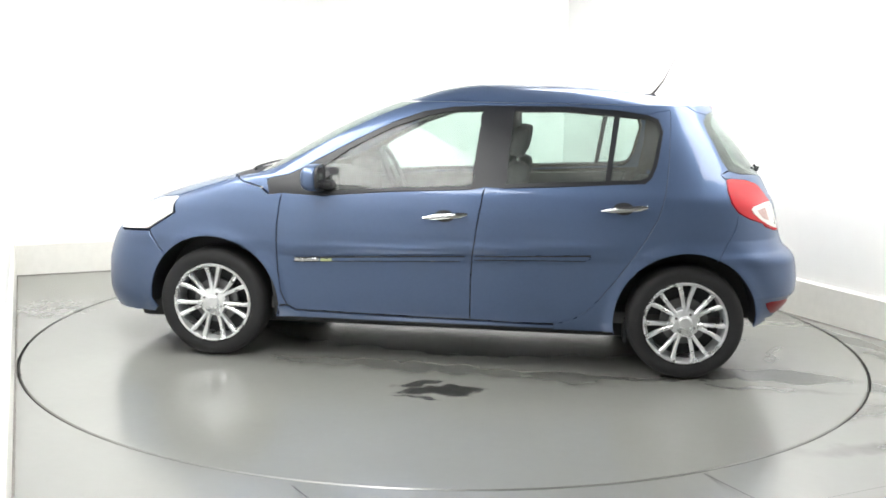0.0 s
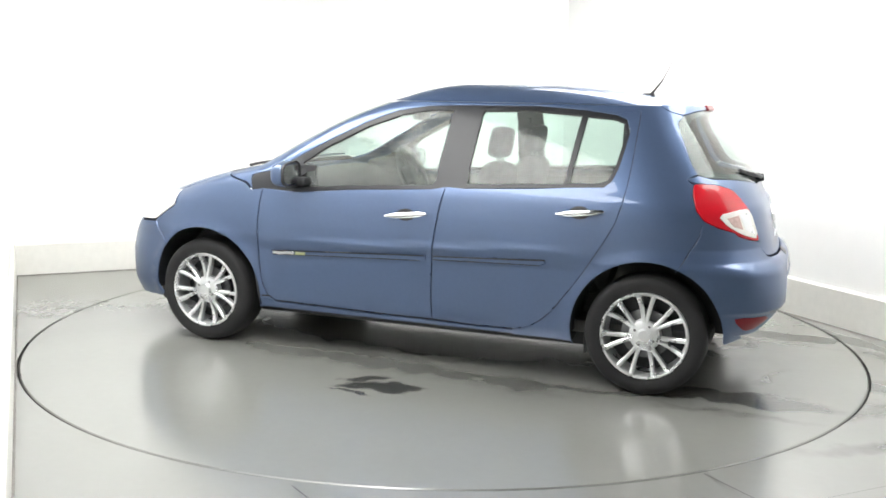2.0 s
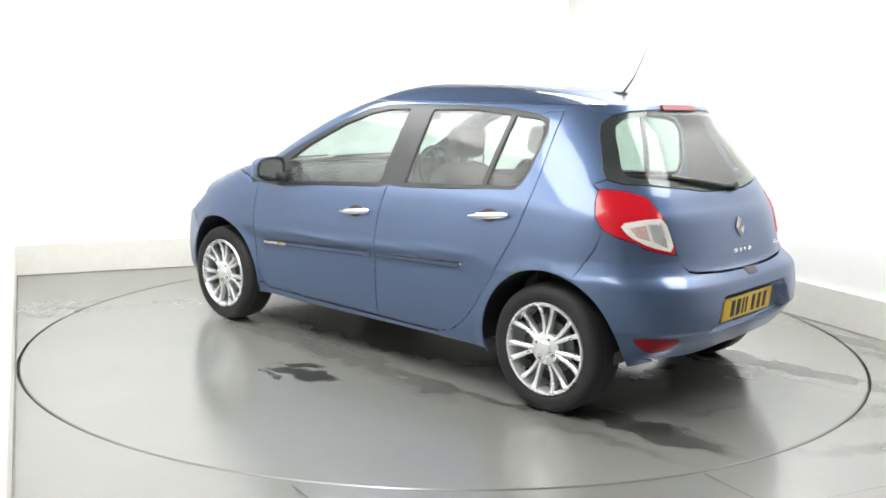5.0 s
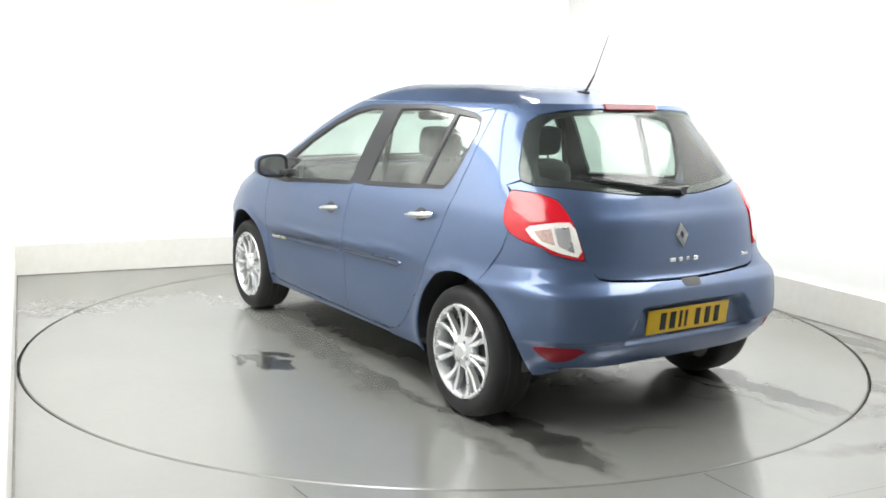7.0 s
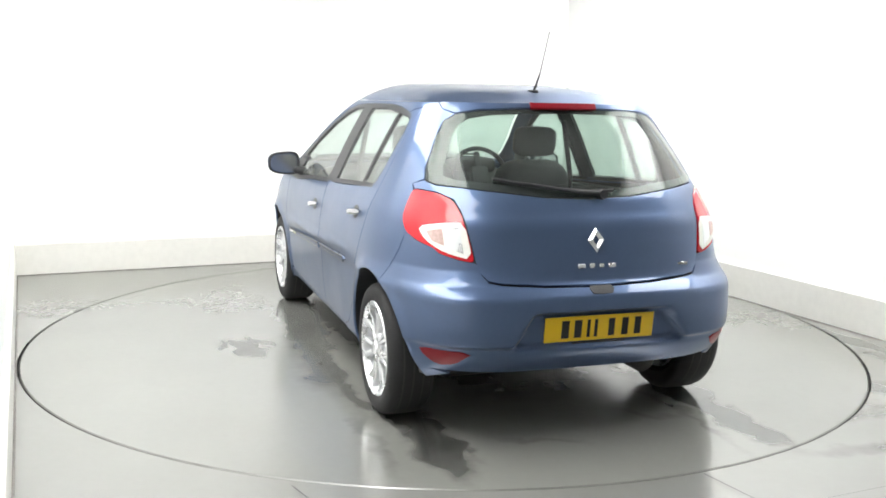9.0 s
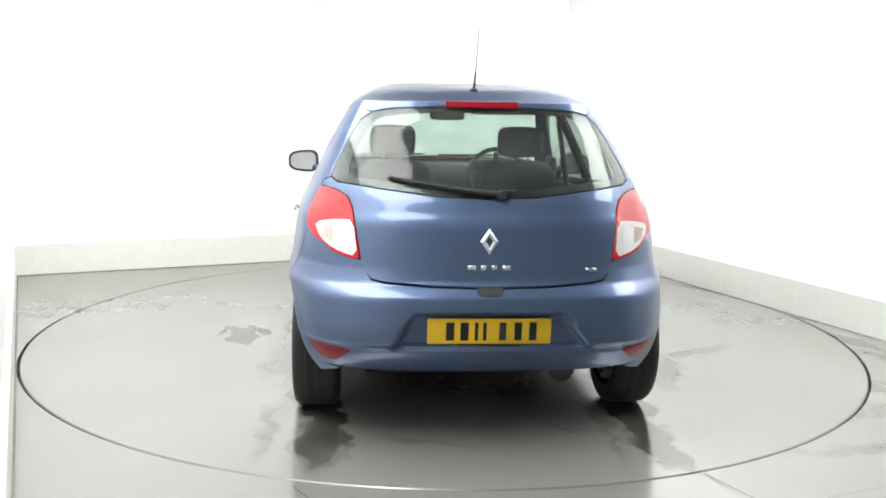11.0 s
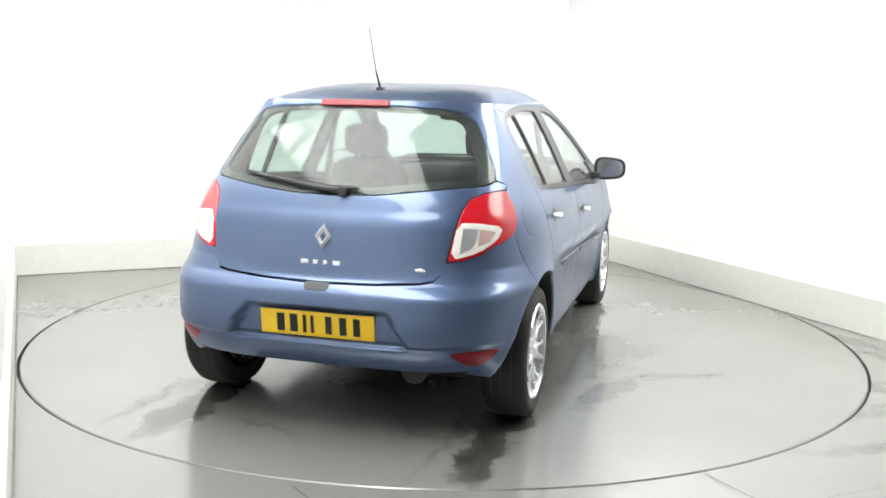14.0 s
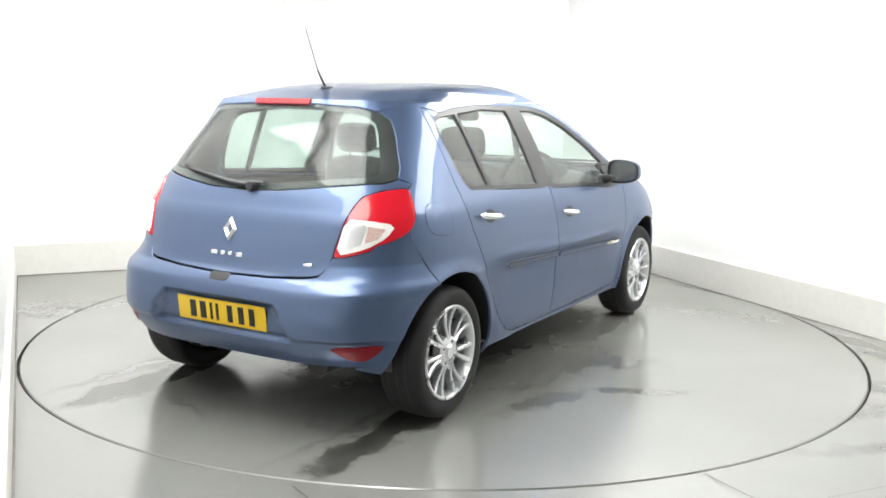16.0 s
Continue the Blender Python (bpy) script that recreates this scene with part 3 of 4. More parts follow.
def build_car():
    car = new("car")
    tagged(car, "metallic blue five-door hatchback with silver alloy wheels on the turntable", "car")
    R_ARCH = 0.375
    # shared lines, in the side view
    door_front = [(0.885, 0.93), (0.897, 0.85), (0.908, 0.75), (0.912, 0.60), (0.908, 0.50), (0.892, 0.38), (0.865, 0.31), (0.82, 0.282)]
    door_mid = [(-0.215, 0.992), (-0.20, 0.92), (-0.178, 0.78), (-0.158, 0.62), (-0.150, 0.45), (-0.150, 0.270)]
    door_rear = [(-1.162, 1.04), (-1.150, 0.96), (-1.119, 0.85), (-1.06, 0.74), (-0.985, 0.62), (-0.91, 0.51), (-0.835, 0.41), (-0.77, 0.34), (-0.70, 0.29), (-0.62, 0.266)]
    pillar_rear = [(-1.180, 1.395), (-1.178, 1.30), (-1.172, 1.15), (-1.162, 1.04)]
    frame_top = [(0.80, 1.055), (0.66, 1.135), (0.50, 1.222), (0.31, 1.318), (0.14, 1.382), (-0.02, 1.408), (-0.2, 1.416), (-0.4, 1.418), (-0.65, 1.420), (-0.90, 1.404), (-1.06, 1.383), (-1.115, 1.36), (-1.137, 1.30), (-1.128, 1.24), (-1.105, 1.12), (-1.08, 1.06), (-1.045, 1.03)]
    belt = [(0.955, 0.908), (0.66, 0.925), (0.3, 0.955), (-0.14, 0.978), (-0.32, 0.990), (-0.65, 1.008), (-1.0, 1.025), (-1.045, 1.03)]
    lamp = [at_x(-1.468, 1.052), at_tail(0.70, 1.060), at_tail(0.64, 1.052), at_tail(0.59, 1.028), at_tail(0.572, 0.985), at_tail(0.562, 0.93), at_tail(0.548, 0.85), at_tail(0.536, 0.775),
            at_tail(0.60, 0.785), at_tail(0.67, 0.808), at_x(-1.675, 0.828), at_x(-1.60, 0.852), at_x(-1.535, 0.885), at_x(-1.495, 0.935), at_x(-1.474, 1.0)]
    gl_low = [at_tail(0, 1.036), at_tail(0.2, 1.043), at_tail(0.4, 1.066), at_tail(0.55, 1.082), at_tail(0.635, 1.087), at_tail(0.668, 1.104)]
    gl_top = [at_tail(0.654, 1.15), at_tail(0.618, 1.22), at_tail(0.576, 1.30), at_tail(0.543, 1.350), at_tail(0.492, 1.384), at_tail(0.40, 1.402), at_tail(0.2, 1.412), at_tail(0, 1.413)]
    gate_side = [at_tail(0.705, 1.085), at_tail(0.66, 1.068)]
    for sd in (1, -1):
        # doors below the glass
        fd = side_line(door_front) + side_line([(0.5, 0.276), (0.1, 0.270)]) + side_line(door_mid[::-1]) + side_line([(-0.14, 0.976), (0.3, 0.952), (0.66, 0.922)])
        front = patch("front_door", fd, PAINT, car, side=sd)
        rd = side_line(door_mid) + side_line([(-0.4, 0.262)]) + side_line(door_rear[::-1]) + side_line(pillar_rear[::-1]) + side_line([(-1.176, 1.408), (-1.10, 1.396)]) + side_line(frame_top[10:]) + side_line([(-0.65, 1.004), (-0.32, 0.988)])
        rear = patch("rear_door", rd, PAINT, car, side=sd)
        # window surround with its openings
        win_f = side_line([(0.64, 0.945), (0.66, 1.0), (0.665, 1.08), (0.53, 1.175), (0.294, 1.298), (0.113, 1.362), (-0.02, 1.388), (-0.185, 1.393), (-0.137, 0.996), (0.3, 0.974)])
        win_r = side_line([(-0.319, 1.010), (-0.352, 1.394), (-0.62, 1.400), (-0.885, 1.380), (-0.842, 1.036), (-0.65, 1.028)])
        win_q = side_line([(-0.868, 1.040), (-0.912, 1.377), (-1.06, 1.365), (-1.108, 1.345), (-1.124, 1.295), (-1.088, 1.115), (-1.06, 1.062), (-1.02, 1.045)])
        dlo = side_line(belt) + side_line(frame_top[::-1][1:])
        patch("window_surround", dlo, GLOSSBLACK, car, holes=[win_f, win_r, win_q], side=sd, off=-0.004, gap=0.0, flange=0.02)
        for nm, wp in (("front_window", win_f), ("rear_window", win_r), ("quarter_window", win_q)):
            pane = patch(nm, wp, GLASS, car, side=sd, off=-0.012, gap=-0.004, flange=0.0, step=0.05)
            pane.visible_shadow = False
        # body side: pillars, roof rail and rear quarter
        qp = (side_line([(-0.915, 0.232), (-0.60, 0.232), (-0.60, 0.262)]) + side_line(door_rear[::-1][1:]) + side_line(pillar_rear[::-1]) + side_line([(-1.176, 1.409), (-1.10, 1.397)]) + side_line(frame_top[:11][::-1])
              + side_line([(0.955, 0.925), (1.0, 0.962)]) + [at_nose(0.716, 1.004), at_nose(0.71, 1.02), at_nose(0.69, 1.08), at_nose(0.655, 1.2), at_nose(0.60, 1.32), at_nose(0.545, 1.42)] + [at_nose(0.545, 1.432)]
              + side_line([(0.05, 1.432), (-0.2, 1.432), (-0.9, 1.432)]) + [at_tail(0.53, 1.432), at_tail(0.53, 1.402)] + gl_top[:5][::-1] + gl_low[-1:] + [at_tail(0.708, 1.080)]
              + lamp[:1] + lamp[:-4:-1] + side_line([(-1.515, 0.80), (-1.47, 0.72), (-1.425, 0.640)]) + side_line(arch(HUB_R, R_ARCH, 113, -14)))
        patch("body_side", qp, PAINT, car, side=sd, gap=0.0022)
        liner = side_line([(0.94, 0.24), (0.955, 0.60), (0.93, 0.90), (0.66, 0.915), (-0.14, 0.965), (-0.65, 0.995), (-1.2, 1.02), (-1.20, 0.90), (-1.12, 0.76), (-0.97, 0.60), (-0.90, 0.44), (-0.88, 0.24)])
        patch("door_seal", liner, BLACK, car, side=sd, off=-0.016, gap=0, flange=0.0, step=0.05, label="dark seal behind the door gaps")
        well = [at_x(-1.44, 1.075), at_tail(0.50, 1.05), at_tail(0.48, 0.74), at_x(-1.66, 0.80), at_x(-1.50, 0.86)]
        trim = side_line([(-1.135, 1.03), (-1.16, 1.20), (-1.16, 1.405)]) + [at_tail(0.50, 1.41), at_tail(0.545, 1.36), at_tail(0.585, 1.30), at_tail(0.63, 1.22), at_tail(0.665, 1.15), at_tail(0.68, 1.09), at_tail(0.66, 1.0)] + side_line([(-1.3, 0.98)])
        patch("pillar_trim", trim, DASH, car, side=sd, off=-0.035, gap=0, flange=0.0, step=0.04, label="dark inner pillar trim")
        patch("lamp_well", well, BLACK, car, side=sd, off=-0.018, gap=0, flange=0.0, step=0.04, label="dark well behind the tail lamp")
        # sill
        sl = side_line([(0.93, 0.232), (0.915, 0.30), (0.862, 0.300), (0.815, 0.272), (0.5, 0.266), (0.1, 0.260), (-0.15, 0.258), (-0.4, 0.254), (-0.60, 0.254), (-0.60, 0.232)])
        patch("sill", sl, PAINT, car, side=sd, off=-0.004)
        # front wing
        fw = (side_line(door_front[::-1][1:]) + side_line([(0.965, 0.920), (1.005, 0.957)]) + [at_nose(0.712, 1.003), at_nose(0.745, 0.974), at_nose(0.735, 0.93), at_nose(0.725, 0.885)] + side_line([(1.50, 0.80), (1.66, 0.70), (1.60, 0.60), (1.557, 0.562)])
              + side_line(arch(HUB_F, R_ARCH, 44, 182)) + side_line([(0.915, 0.232), (0.90, 0.31)]))
        patch("front_wing", fw, PAINT, car, side=sd)
        # headlamp
        hl = [at_nose(0.72, 0.885), at_nose(0.62, 0.865), at_nose(0.54, 0.80), at_nose(0.52, 0.72), at_nose(0.60, 0.675)] + side_line([(1.80, 0.69), (1.68, 0.70), (1.52, 0.80)])
        patch("headlamp", hl, CLEARLENS, car, side=sd, label="clear plastic headlamp")
        # tail lamp
        tl = patch("tail_lamp", rounded(lamp, 2), RED, car, side=sd, off=0.006, gap=0.004, flange=0.02, step=0.02, label="red tail lamp with a clear inset")
        patch("clear_lens", rounded([at_tail(0.564, 0.935), at_tail(0.64, 0.932), at_tail(0.724, 0.912), at_tail(0.708, 0.862), at_tail(0.65, 0.817), at_tail(0.547, 0.788)], 1), CLEARLENS, tl, side=sd, off=0.0095, gap=0.0, flange=0.004, step=0.02, label="clear reversing and indicator lens")
        for mt, quad in ((ALLOY, ((0.585, 0.915), (0.640, 0.912), (0.632, 0.838), (0.580, 0.812))), (BULB, ((0.648, 0.908), (0.700, 0.896), (0.684, 0.858), (0.646, 0.842)))):
            patch("lens_reflector", [at_tail(*q) for q in quad], mt, tl, side=sd, off=0.0112, gap=0, flange=0.002, step=0.02)
        # reflector low in the bumper
        patch("reflector", rounded([at_tail(0.56, 0.418), at_tail(0.755, 0.424), at_tail(0.735, 0.385), at_tail(0.68, 0.345), at_tail(0.62, 0.355)], 1), DARKRED, car, side=sd, off=0.006, flange=0.012, step=0.02, label="dark red bumper reflector")
        # rubbing strips on the doors
        for a, b in (((0.815, 0.585), (-0.128, 0.628)), ((-0.172, 0.630), (-0.79, 0.656))):
            strip = side_line([(a[0], a[1] - 0.026), (b[0] if b[0] > -0.5 else b[0] + 0.03, b[1] - 0.034), (b[0], b[1] - 0.012), (b[0] if b[0] > -0.5 else b[0] + 0.03, b[1]), (a[0], a[1])])
            patch("rubbing_strip", strip, PAINT, front if b[0] > -0.5 else rear, side=sd, off=0.011, flange=0.014, step=0.02)
            # black slivers draw shadow lines along the strip's top and bottom edges
            lip = side_line([(a[0], a[1] - 0.001), (b[0] + 0.01, b[1] - 0.001), (b[0] + 0.01, b[1] - 0.006), (a[0], a[1] - 0.006)])
            patch("strip_shadow_line", lip, GLOSSBLACK, front if b[0] > -0.5 else rear, side=sd, off=0.0122, gap=0.0, flange=0.003, step=0.03)
            foot = side_line([(a[0], a[1] - 0.023), (b[0] + 0.035, b[1] - 0.0315), (b[0] + 0.035, b[1] - 0.0345), (a[0], a[1] - 0.026)])
            patch("strip_lower_shadow_line", foot, GLOSSBLACK, front if b[0] > -0.5 else rear, side=sd, off=0.0118, gap=0.0, flange=0.003, step=0.03)
        badge = side_line([(0.812, 0.560), (0.67, 0.564), (0.67, 0.586), (0.812, 0.582)])
        patch("badge", badge, CHROME, front, side=sd, off=0.0135, flange=0.004, step=0.03, label="small bright trim badge")
        tip = side_line([(0.668, 0.564), (0.60, 0.567), (0.60, 0.588), (0.668, 0.586)])
        patch("badge_tip", tip, OLIVE, front, side=sd, off=0.0135, flange=0.004, step=0.03, label="olive green end of the badge")
        # door handles
        for hx, hz, door in ((-0.01, 0.832, front), (-0.945, 0.898, rear)):
            # no dish is cut: a flat black oval paints the shade of the recess
            cup = [at_x(hx + 0.005 + 0.052 * math.cos(2 * math.pi * i / 18), hz + 0.002 + 0.031 * math.sin(2 * math.pi * i / 18)) for i in range(18)]
            patch("handle_cup_shade", cup, BLACK, door, side=sd, off=0.0016, gap=0, flange=0.002, step=0.02, label="flat black patch for the shaded recess behind the handle")
            bm = bmesh.new()
            pts = []
            for i in range(13):
                u = i / 12
                xx, zz = hx + 0.118 - 0.236 * u, hz - 0.010 + 0.024 * u
                yy = float(body(*at_x(xx, zz))[1]) + 0.008 + 0.022 * math.sin(math.pi * min(max(u, 0.04), 0.96)) ** 0.6
                pts.append((xx, yy, zz))
            rings = []
            for i, (xx, yy, zz) in enumerate(pts):
                k = (0.35 + 0.65 * min(1, 4 * i / 12)) if i < 3 else (1.0 if i < 11 else 1.0 - 0.25 * (i - 10))
                rings.append([bm.verts.new((xx, sd * (yy + 0.008 * math.cos(q)), zz + 0.0145 * k * math.sin(q))) for q in [2 * math.pi * j / 10 for j in range(10)]])
            for a, b in zip(rings, rings[1:]):
                for j in range(10):
                    bm.faces.new((a[j], a[(j + 1) % 10], b[(j + 1) % 10], b[j]))
            bm.faces.new(rings[0])
            bm.faces.new(rings[-1])
            bmesh.ops.recalc_face_normals(bm, faces=bm.faces)
            part("handle", bm, CHROME, door, "chrome door handle")
        # door lining seen through the glass
        lining = side_line([(0.80, 0.45), (0.80, 0.905), (0.3, 0.945), (-0.3, 0.975), (-0.9, 1.0), (-1.05, 1.0), (-0.9, 0.6), (-0.75, 0.45)])
        patch("door_lining", lining, DOORCARD, car, side=sd, off=-0.05, gap=0, flange=0.02, step=0.05)
        # wheel-arch liners
        for hx in (HUB_F, HUB_R):
            bm = bmesh.new()
            rows = []
            for i in range(25):
                a = radians(-4 + 188 * i / 24)
                ax, az = hx + 0.377 * math.cos(a), HUB_Z + 0.377 * math.sin(a)
                rows.append([bm.verts.new((ax, sd * yy, az)) for yy in (float(body(*at_x(ax, az))[1]) - 0.010, 0.52)])
            cen = bm.verts.new((hx, sd * 0.52, HUB_Z))
            for a, b in zip(rows, rows[1:]):
                bm.faces.new((a[0], b[0], b[1], a[1]))
                bm.faces.new((a[1], b[1], cen))
            bmesh.ops.recalc_face_normals(bm, faces=bm.faces)
            part("arch_liner", bm, BLACK, car)
        # mirror
        arm = box(0.60, 0.72, 0.74, 0.86, 0.955, 1.0, 0.018, 3)
        box(0.58, 0.80, 0.735, 0.775, 0.925, 1.07, 0.016, 2, arm, None)
        if sd < 0:
            bmesh.ops.scale(arm, vec=(1, -1, 1), verts=arm.verts)
            bmesh.ops.reverse_faces(arm, faces=arm.faces)
        mirror = part("door_mirror", arm, BLACK, car, "black door mirror")
        bm = bmesh.new()
        bmesh.ops.create_uvsphere(bm, u_segments=28, v_segments=18, radius=1)
        for v in bm.verts:
            c = v.co
            q = [math.copysign(abs(k) ** 0.62, k) for k in c]
            v.co = Vector((0.672 + (0.075 if q[0] > 0 else 0.022) * q[0], sd * (0.918 + 0.098 * q[1]), 1.022 + 0.070 * q[2] * (1 - 0.12 * q[1])))
        bmesh.ops.recalc_face_normals(bm, faces=bm.faces)
        part("mirror_housing", bm, PAINT, mirror, "blue rounded mirror housing")
        bm = bmesh.new()
        rings = []
        for xx, k in ((0.657, 1.005), (0.652, 1.02), (0.645, 1.01), (0.643, 0.92), (0.650, 0.86)):
            rings.append([bm.verts.new((xx, sd * (0.918 + 0.098 * k * q0), 1.022 + 0.070 * k * q1 * (1 - 0.12 * q0))) for q0, q1 in
                          [(math.copysign(abs(math.cos(a)) ** 0.62, math.cos(a)), math.copysign(abs(math.sin(a)) ** 0.62, math.sin(a))) for a in [2 * math.pi * j / 32 for j in range(32)]]])
        for a, b in zip(rings, rings[1:]):
            for j in range(32):
                bm.faces.new((a[j], a[(j + 1) % 32], b[(j + 1) % 32], b[j]))
        bmesh.ops.recalc_face_normals(bm, faces=bm.faces)
        part("mirror_rim", bm, BLACK, mirror, "black mirror rim")
        bm = bmesh.new()
        bmesh.ops.create_circle(bm, cap_ends=True, segments=32, radius=1)
        for v in bm.verts:
            q = [math.copysign(abs(k) ** 0.62, k) for k in v.co]
            v.co = Vector((0.648, sd * (0.92 + 0.083 * q[0]), 1.022 + 0.056 * q[1] * (1 - 0.12 * q[0])))
        part("mirror_glass", bm, CHROME, mirror, "silvered mirror glass", smooth=False)
    # tail: gate, glass, bumper
    gate = [at_tail(0, 0.678), at_tail(0.25, 0.684), at_tail(0.44, 0.695), at_tail(0.495, 0.705), at_tail(0.522, 0.735), at_tail(0.533, 0.772)] + lamp[3:8][::-1] + lamp[1:3][::-1] + [at_x(-1.472, 1.056), at_tail(0.708, 1.080)] + [(s, z - 0.004) for s, z in gl_low[::-1]]
    tailgate = patch("tailgate", mirrored(gate, -2.0), PAINT, car, label="blue tailgate")
    rear_glass = patch("rear_screen", mirrored(gl_low + gl_top, -2.0), REARGLASS, tailgate, off=-0.003, gap=0.001, flange=0.004, label="dark tinted heated rear screen")
    rear_glass.visible_shadow = False
    # black printed border of the rear screen
    gl = gl_low + gl_top
    cz = 1.225
    inner = [(-2 + (s + 2) * 0.885, cz + (z - cz) * 0.87 + 0.006) for s, z in gl]
    patch("screen_border", mirrored(gl, -2.0), GLOSSBLACK, tailgate, holes=[mirrored(inner, -2.0)], off=-0.008, gap=0.002, flange=0.006)
    spoiler = [at_tail(0, 1.432), at_tail(0, 1.416)] + [(s, z + 0.004) for s, z in gl_top[::-1][1:4]] + [at_tail(0.528, 1.402), at_tail(0.528, 1.432)]
    patch("spoiler", mirrored(spoiler[1:] + spoiler[:1], -2.0), PAINT, car, off=0.003, gap=0.0, flange=0.02)
    brake = [at_tail(0.165, 1.404), at_tail(0.165, 1.434), at_tail(-0.165, 1.434), at_tail(-0.165, 1.404)]
    patch("brake_light", brake, DARKRED, car, off=0.013, flange=0.012, step=0.02, label="dark red high-level brake light")
    bump = ([at_tail(0, 0.305), at_tail(0.4, 0.307), at_tail(0.6, 0.315), at_tail(0.7, 0.318)] + side_line([(-1.74, 0.298), (-1.664, 0.272)]) + side_line(arch(HUB_R, R_ARCH, 184.5, 113)) + side_line([(-1.475, 0.72), (-1.52, 0.80)])
            + lamp[7:13][::-1] + [at_tail(0.527, 0.765), at_tail(0.516, 0.728), at_tail(0.492, 0.698), at_tail(0.44, 0.688), at_tail(0.25, 0.677), at_tail(0, 0.671)])
    bumper = patch("rear_bumper", mirrored(bump, -2.0), PAINT, car, gap=0.0012, step=0.015, label="blue rear bumper with scuffs")
    patch("tailgate_release", mirrored([at_tail(0, 0.646), at_tail(0.045, 0.648), at_tail(0.056, 0.664), at_tail(0.05, 0.676), at_tail(0, 0.676)], -2.0), BLACK, tailgate, off=0.003, gap=0, flange=0.004, step=0.02, label="dark tailgate release")
    flap = rounded([at_x(-1.285, 0.845), at_x(-1.27, 0.985), at_x(-1.43, 0.995), at_x(-1.445, 0.865)], 2)
    patch("flap_gap", [(a * 1.0, b) for a, b in flap], GLOSSBLACK, car, side=-1, off=0.0008, gap=-0.003, flange=0.0, step=0.03, label="dark gap round the fuel flap")
    patch("fuel_flap", flap, PAINT, car, side=-1, off=0.0022, gap=0.0, flange=0.002, step=0.03, label="blue fuel filler flap")
    # nose
    nose = ([at_nose(0, 0.20), at_nose(0.5, 0.20)] + side_line([(1.66, 0.22), (1.628, 0.25)]) + side_line(arch(HUB_F, R_ARCH, 0, 43)) + side_line([(1.60, 0.595), (1.665, 0.69), (1.80, 0.68)]) + [at_nose(0.60, 0.668), at_nose(0.50, 0.70), at_nose(0.3, 0.72), at_nose(0, 0.725)])
    patch("front_bumper", mirrored(nose, 2.0), PAINT, car, label="blue front bumper")
    hood = [at_nose(0, 0.73), at_nose(0.3, 0.725), at_nose(0.505, 0.725), at_nose(0.53, 0.80), at_nose(0.61, 0.87), at_nose(0.715, 0.89), at_nose(0.729, 0.93), at_nose(0.739, 0.974), at_nose(0.707, 1.001), at_nose(0.5, 1.005), at_nose(0, 1.005)]
    patch("bonnet", mirrored(hood, 2.0), PAINT, car)
    cowl = [at_nose(0, 1.008), at_nose(0.5, 1.008), at_nose(0.70, 1.003), at_nose(0.705, 1.02), at_nose(0.60, 1.035), at_nose(0, 1.04)]
    patch("scuttle", mirrored(cowl, 2.0), BLACK, car)
    scr = [at_nose(0, 1.04), at_nose(0.60, 1.036), at_nose(0.70, 1.024), at_nose(0.685, 1.08), at_nose(0.65, 1.2), at_nose(0.595, 1.32), at_nose(0.54, 1.42), at_nose(0.3, 1.428), at_nose(0, 1.43)]
    ws = patch("windscreen", mirrored(scr, 2.0), GLASS, car, off=-0.003, flange=0.0)
    ws.visible_shadow = False
    for ya, yb in ((0.62, 0.08), (-0.02, -0.56)):
        pts = [body(*at_nose(ya + (yb - ya) * k / 6, 1.026 + 0.012 * k / 6)) + np.array([0.016, 0, 0.012]) for k in range(7)]
        part("windscreen_wiper", tube([tuple(map(float, q)) for q in pts], 0.010, 6, None, 0.006), BLACK, car, "black windscreen wiper")
    # roof
    ring_s = np.concatenate([np.linspace(-2, -1, 24), np.linspace(-0.98, 0.98, 60), np.linspace(1, 2, 24), np.linspace(2, 3, 24)[1:], np.linspace(3.02, 4.98, 60), np.linspace(-3, -2, 24)[:-1]])
    base = []
    for q in ring_s:
        if 3.01 < q < 4.99:
            p = body(np.array(4 - q), np.array(1.433))
            base.append((float(p[0]), -float(p[1]), 1.433))
        else:
            p = body(np.array(q), np.array(1.433))
            base.append((float(p[0]), float(p[1]), 1.433))
    HT = smooth_table([(-1.50, 1.436), (-1.3, 1.472), (-0.955, 1.508), (-0.6, 1.530), (-0.15, 1.534), (0.05, 1.520), (0.22, 1.482), (0.34, 1.442), (0.4, 1.43)])
    for nm, mat, drop in (("roof", PAINT, 0.0), ("headlining", LINING, 0.03)):
        verts, faces = [], []
        K = 22
        for k in range(K + 1):
            u = (k / K) ** 1.5
            for bx, by, bz in base:
                x = -0.57 + (bx + 0.57) * (1 - u * 0.97)
                y = by * (1 - u * 0.97)
                f = 1 - (1 - u * 0.97) ** 5.2
                verts.append((x, y, bz + (float(HT(x)) - bz) * f - drop))
        m = len(base)
        for k in range(K):
            for i in range(m):
                j = (i + 1) % m
                faces.append((k * m + i, (k + 1) * m + i, (k + 1) * m + j, k * m + j))
        faces.append(tuple(range(K * m, K * m + m))[::-1])
        me = mesh_of(nm, verts, faces)
        part(nm, me, mat, car)
    # aerial
    aer = part("aerial", tube([(-1.125, 0, 1.485), (-1.155, 0, 1.52), (-1.195, 0, 1.575)], 0.008, 10, None, 0.004), BLACK, car, "black roof aerial")
    part("whip", tube([(-1.195, 0, 1.575), (-1.285, 0, 1.765)], 0.0032, 6, None, 0.002), WHIP, aer, "thin grey wire whip")
    part("foot", box(-1.155, -1.085, -0.017, 0.017, 1.476, 1.499, 0.009, 3), BLACK, aer)
    # number plate with bars in place of its characters
    px = -1.886
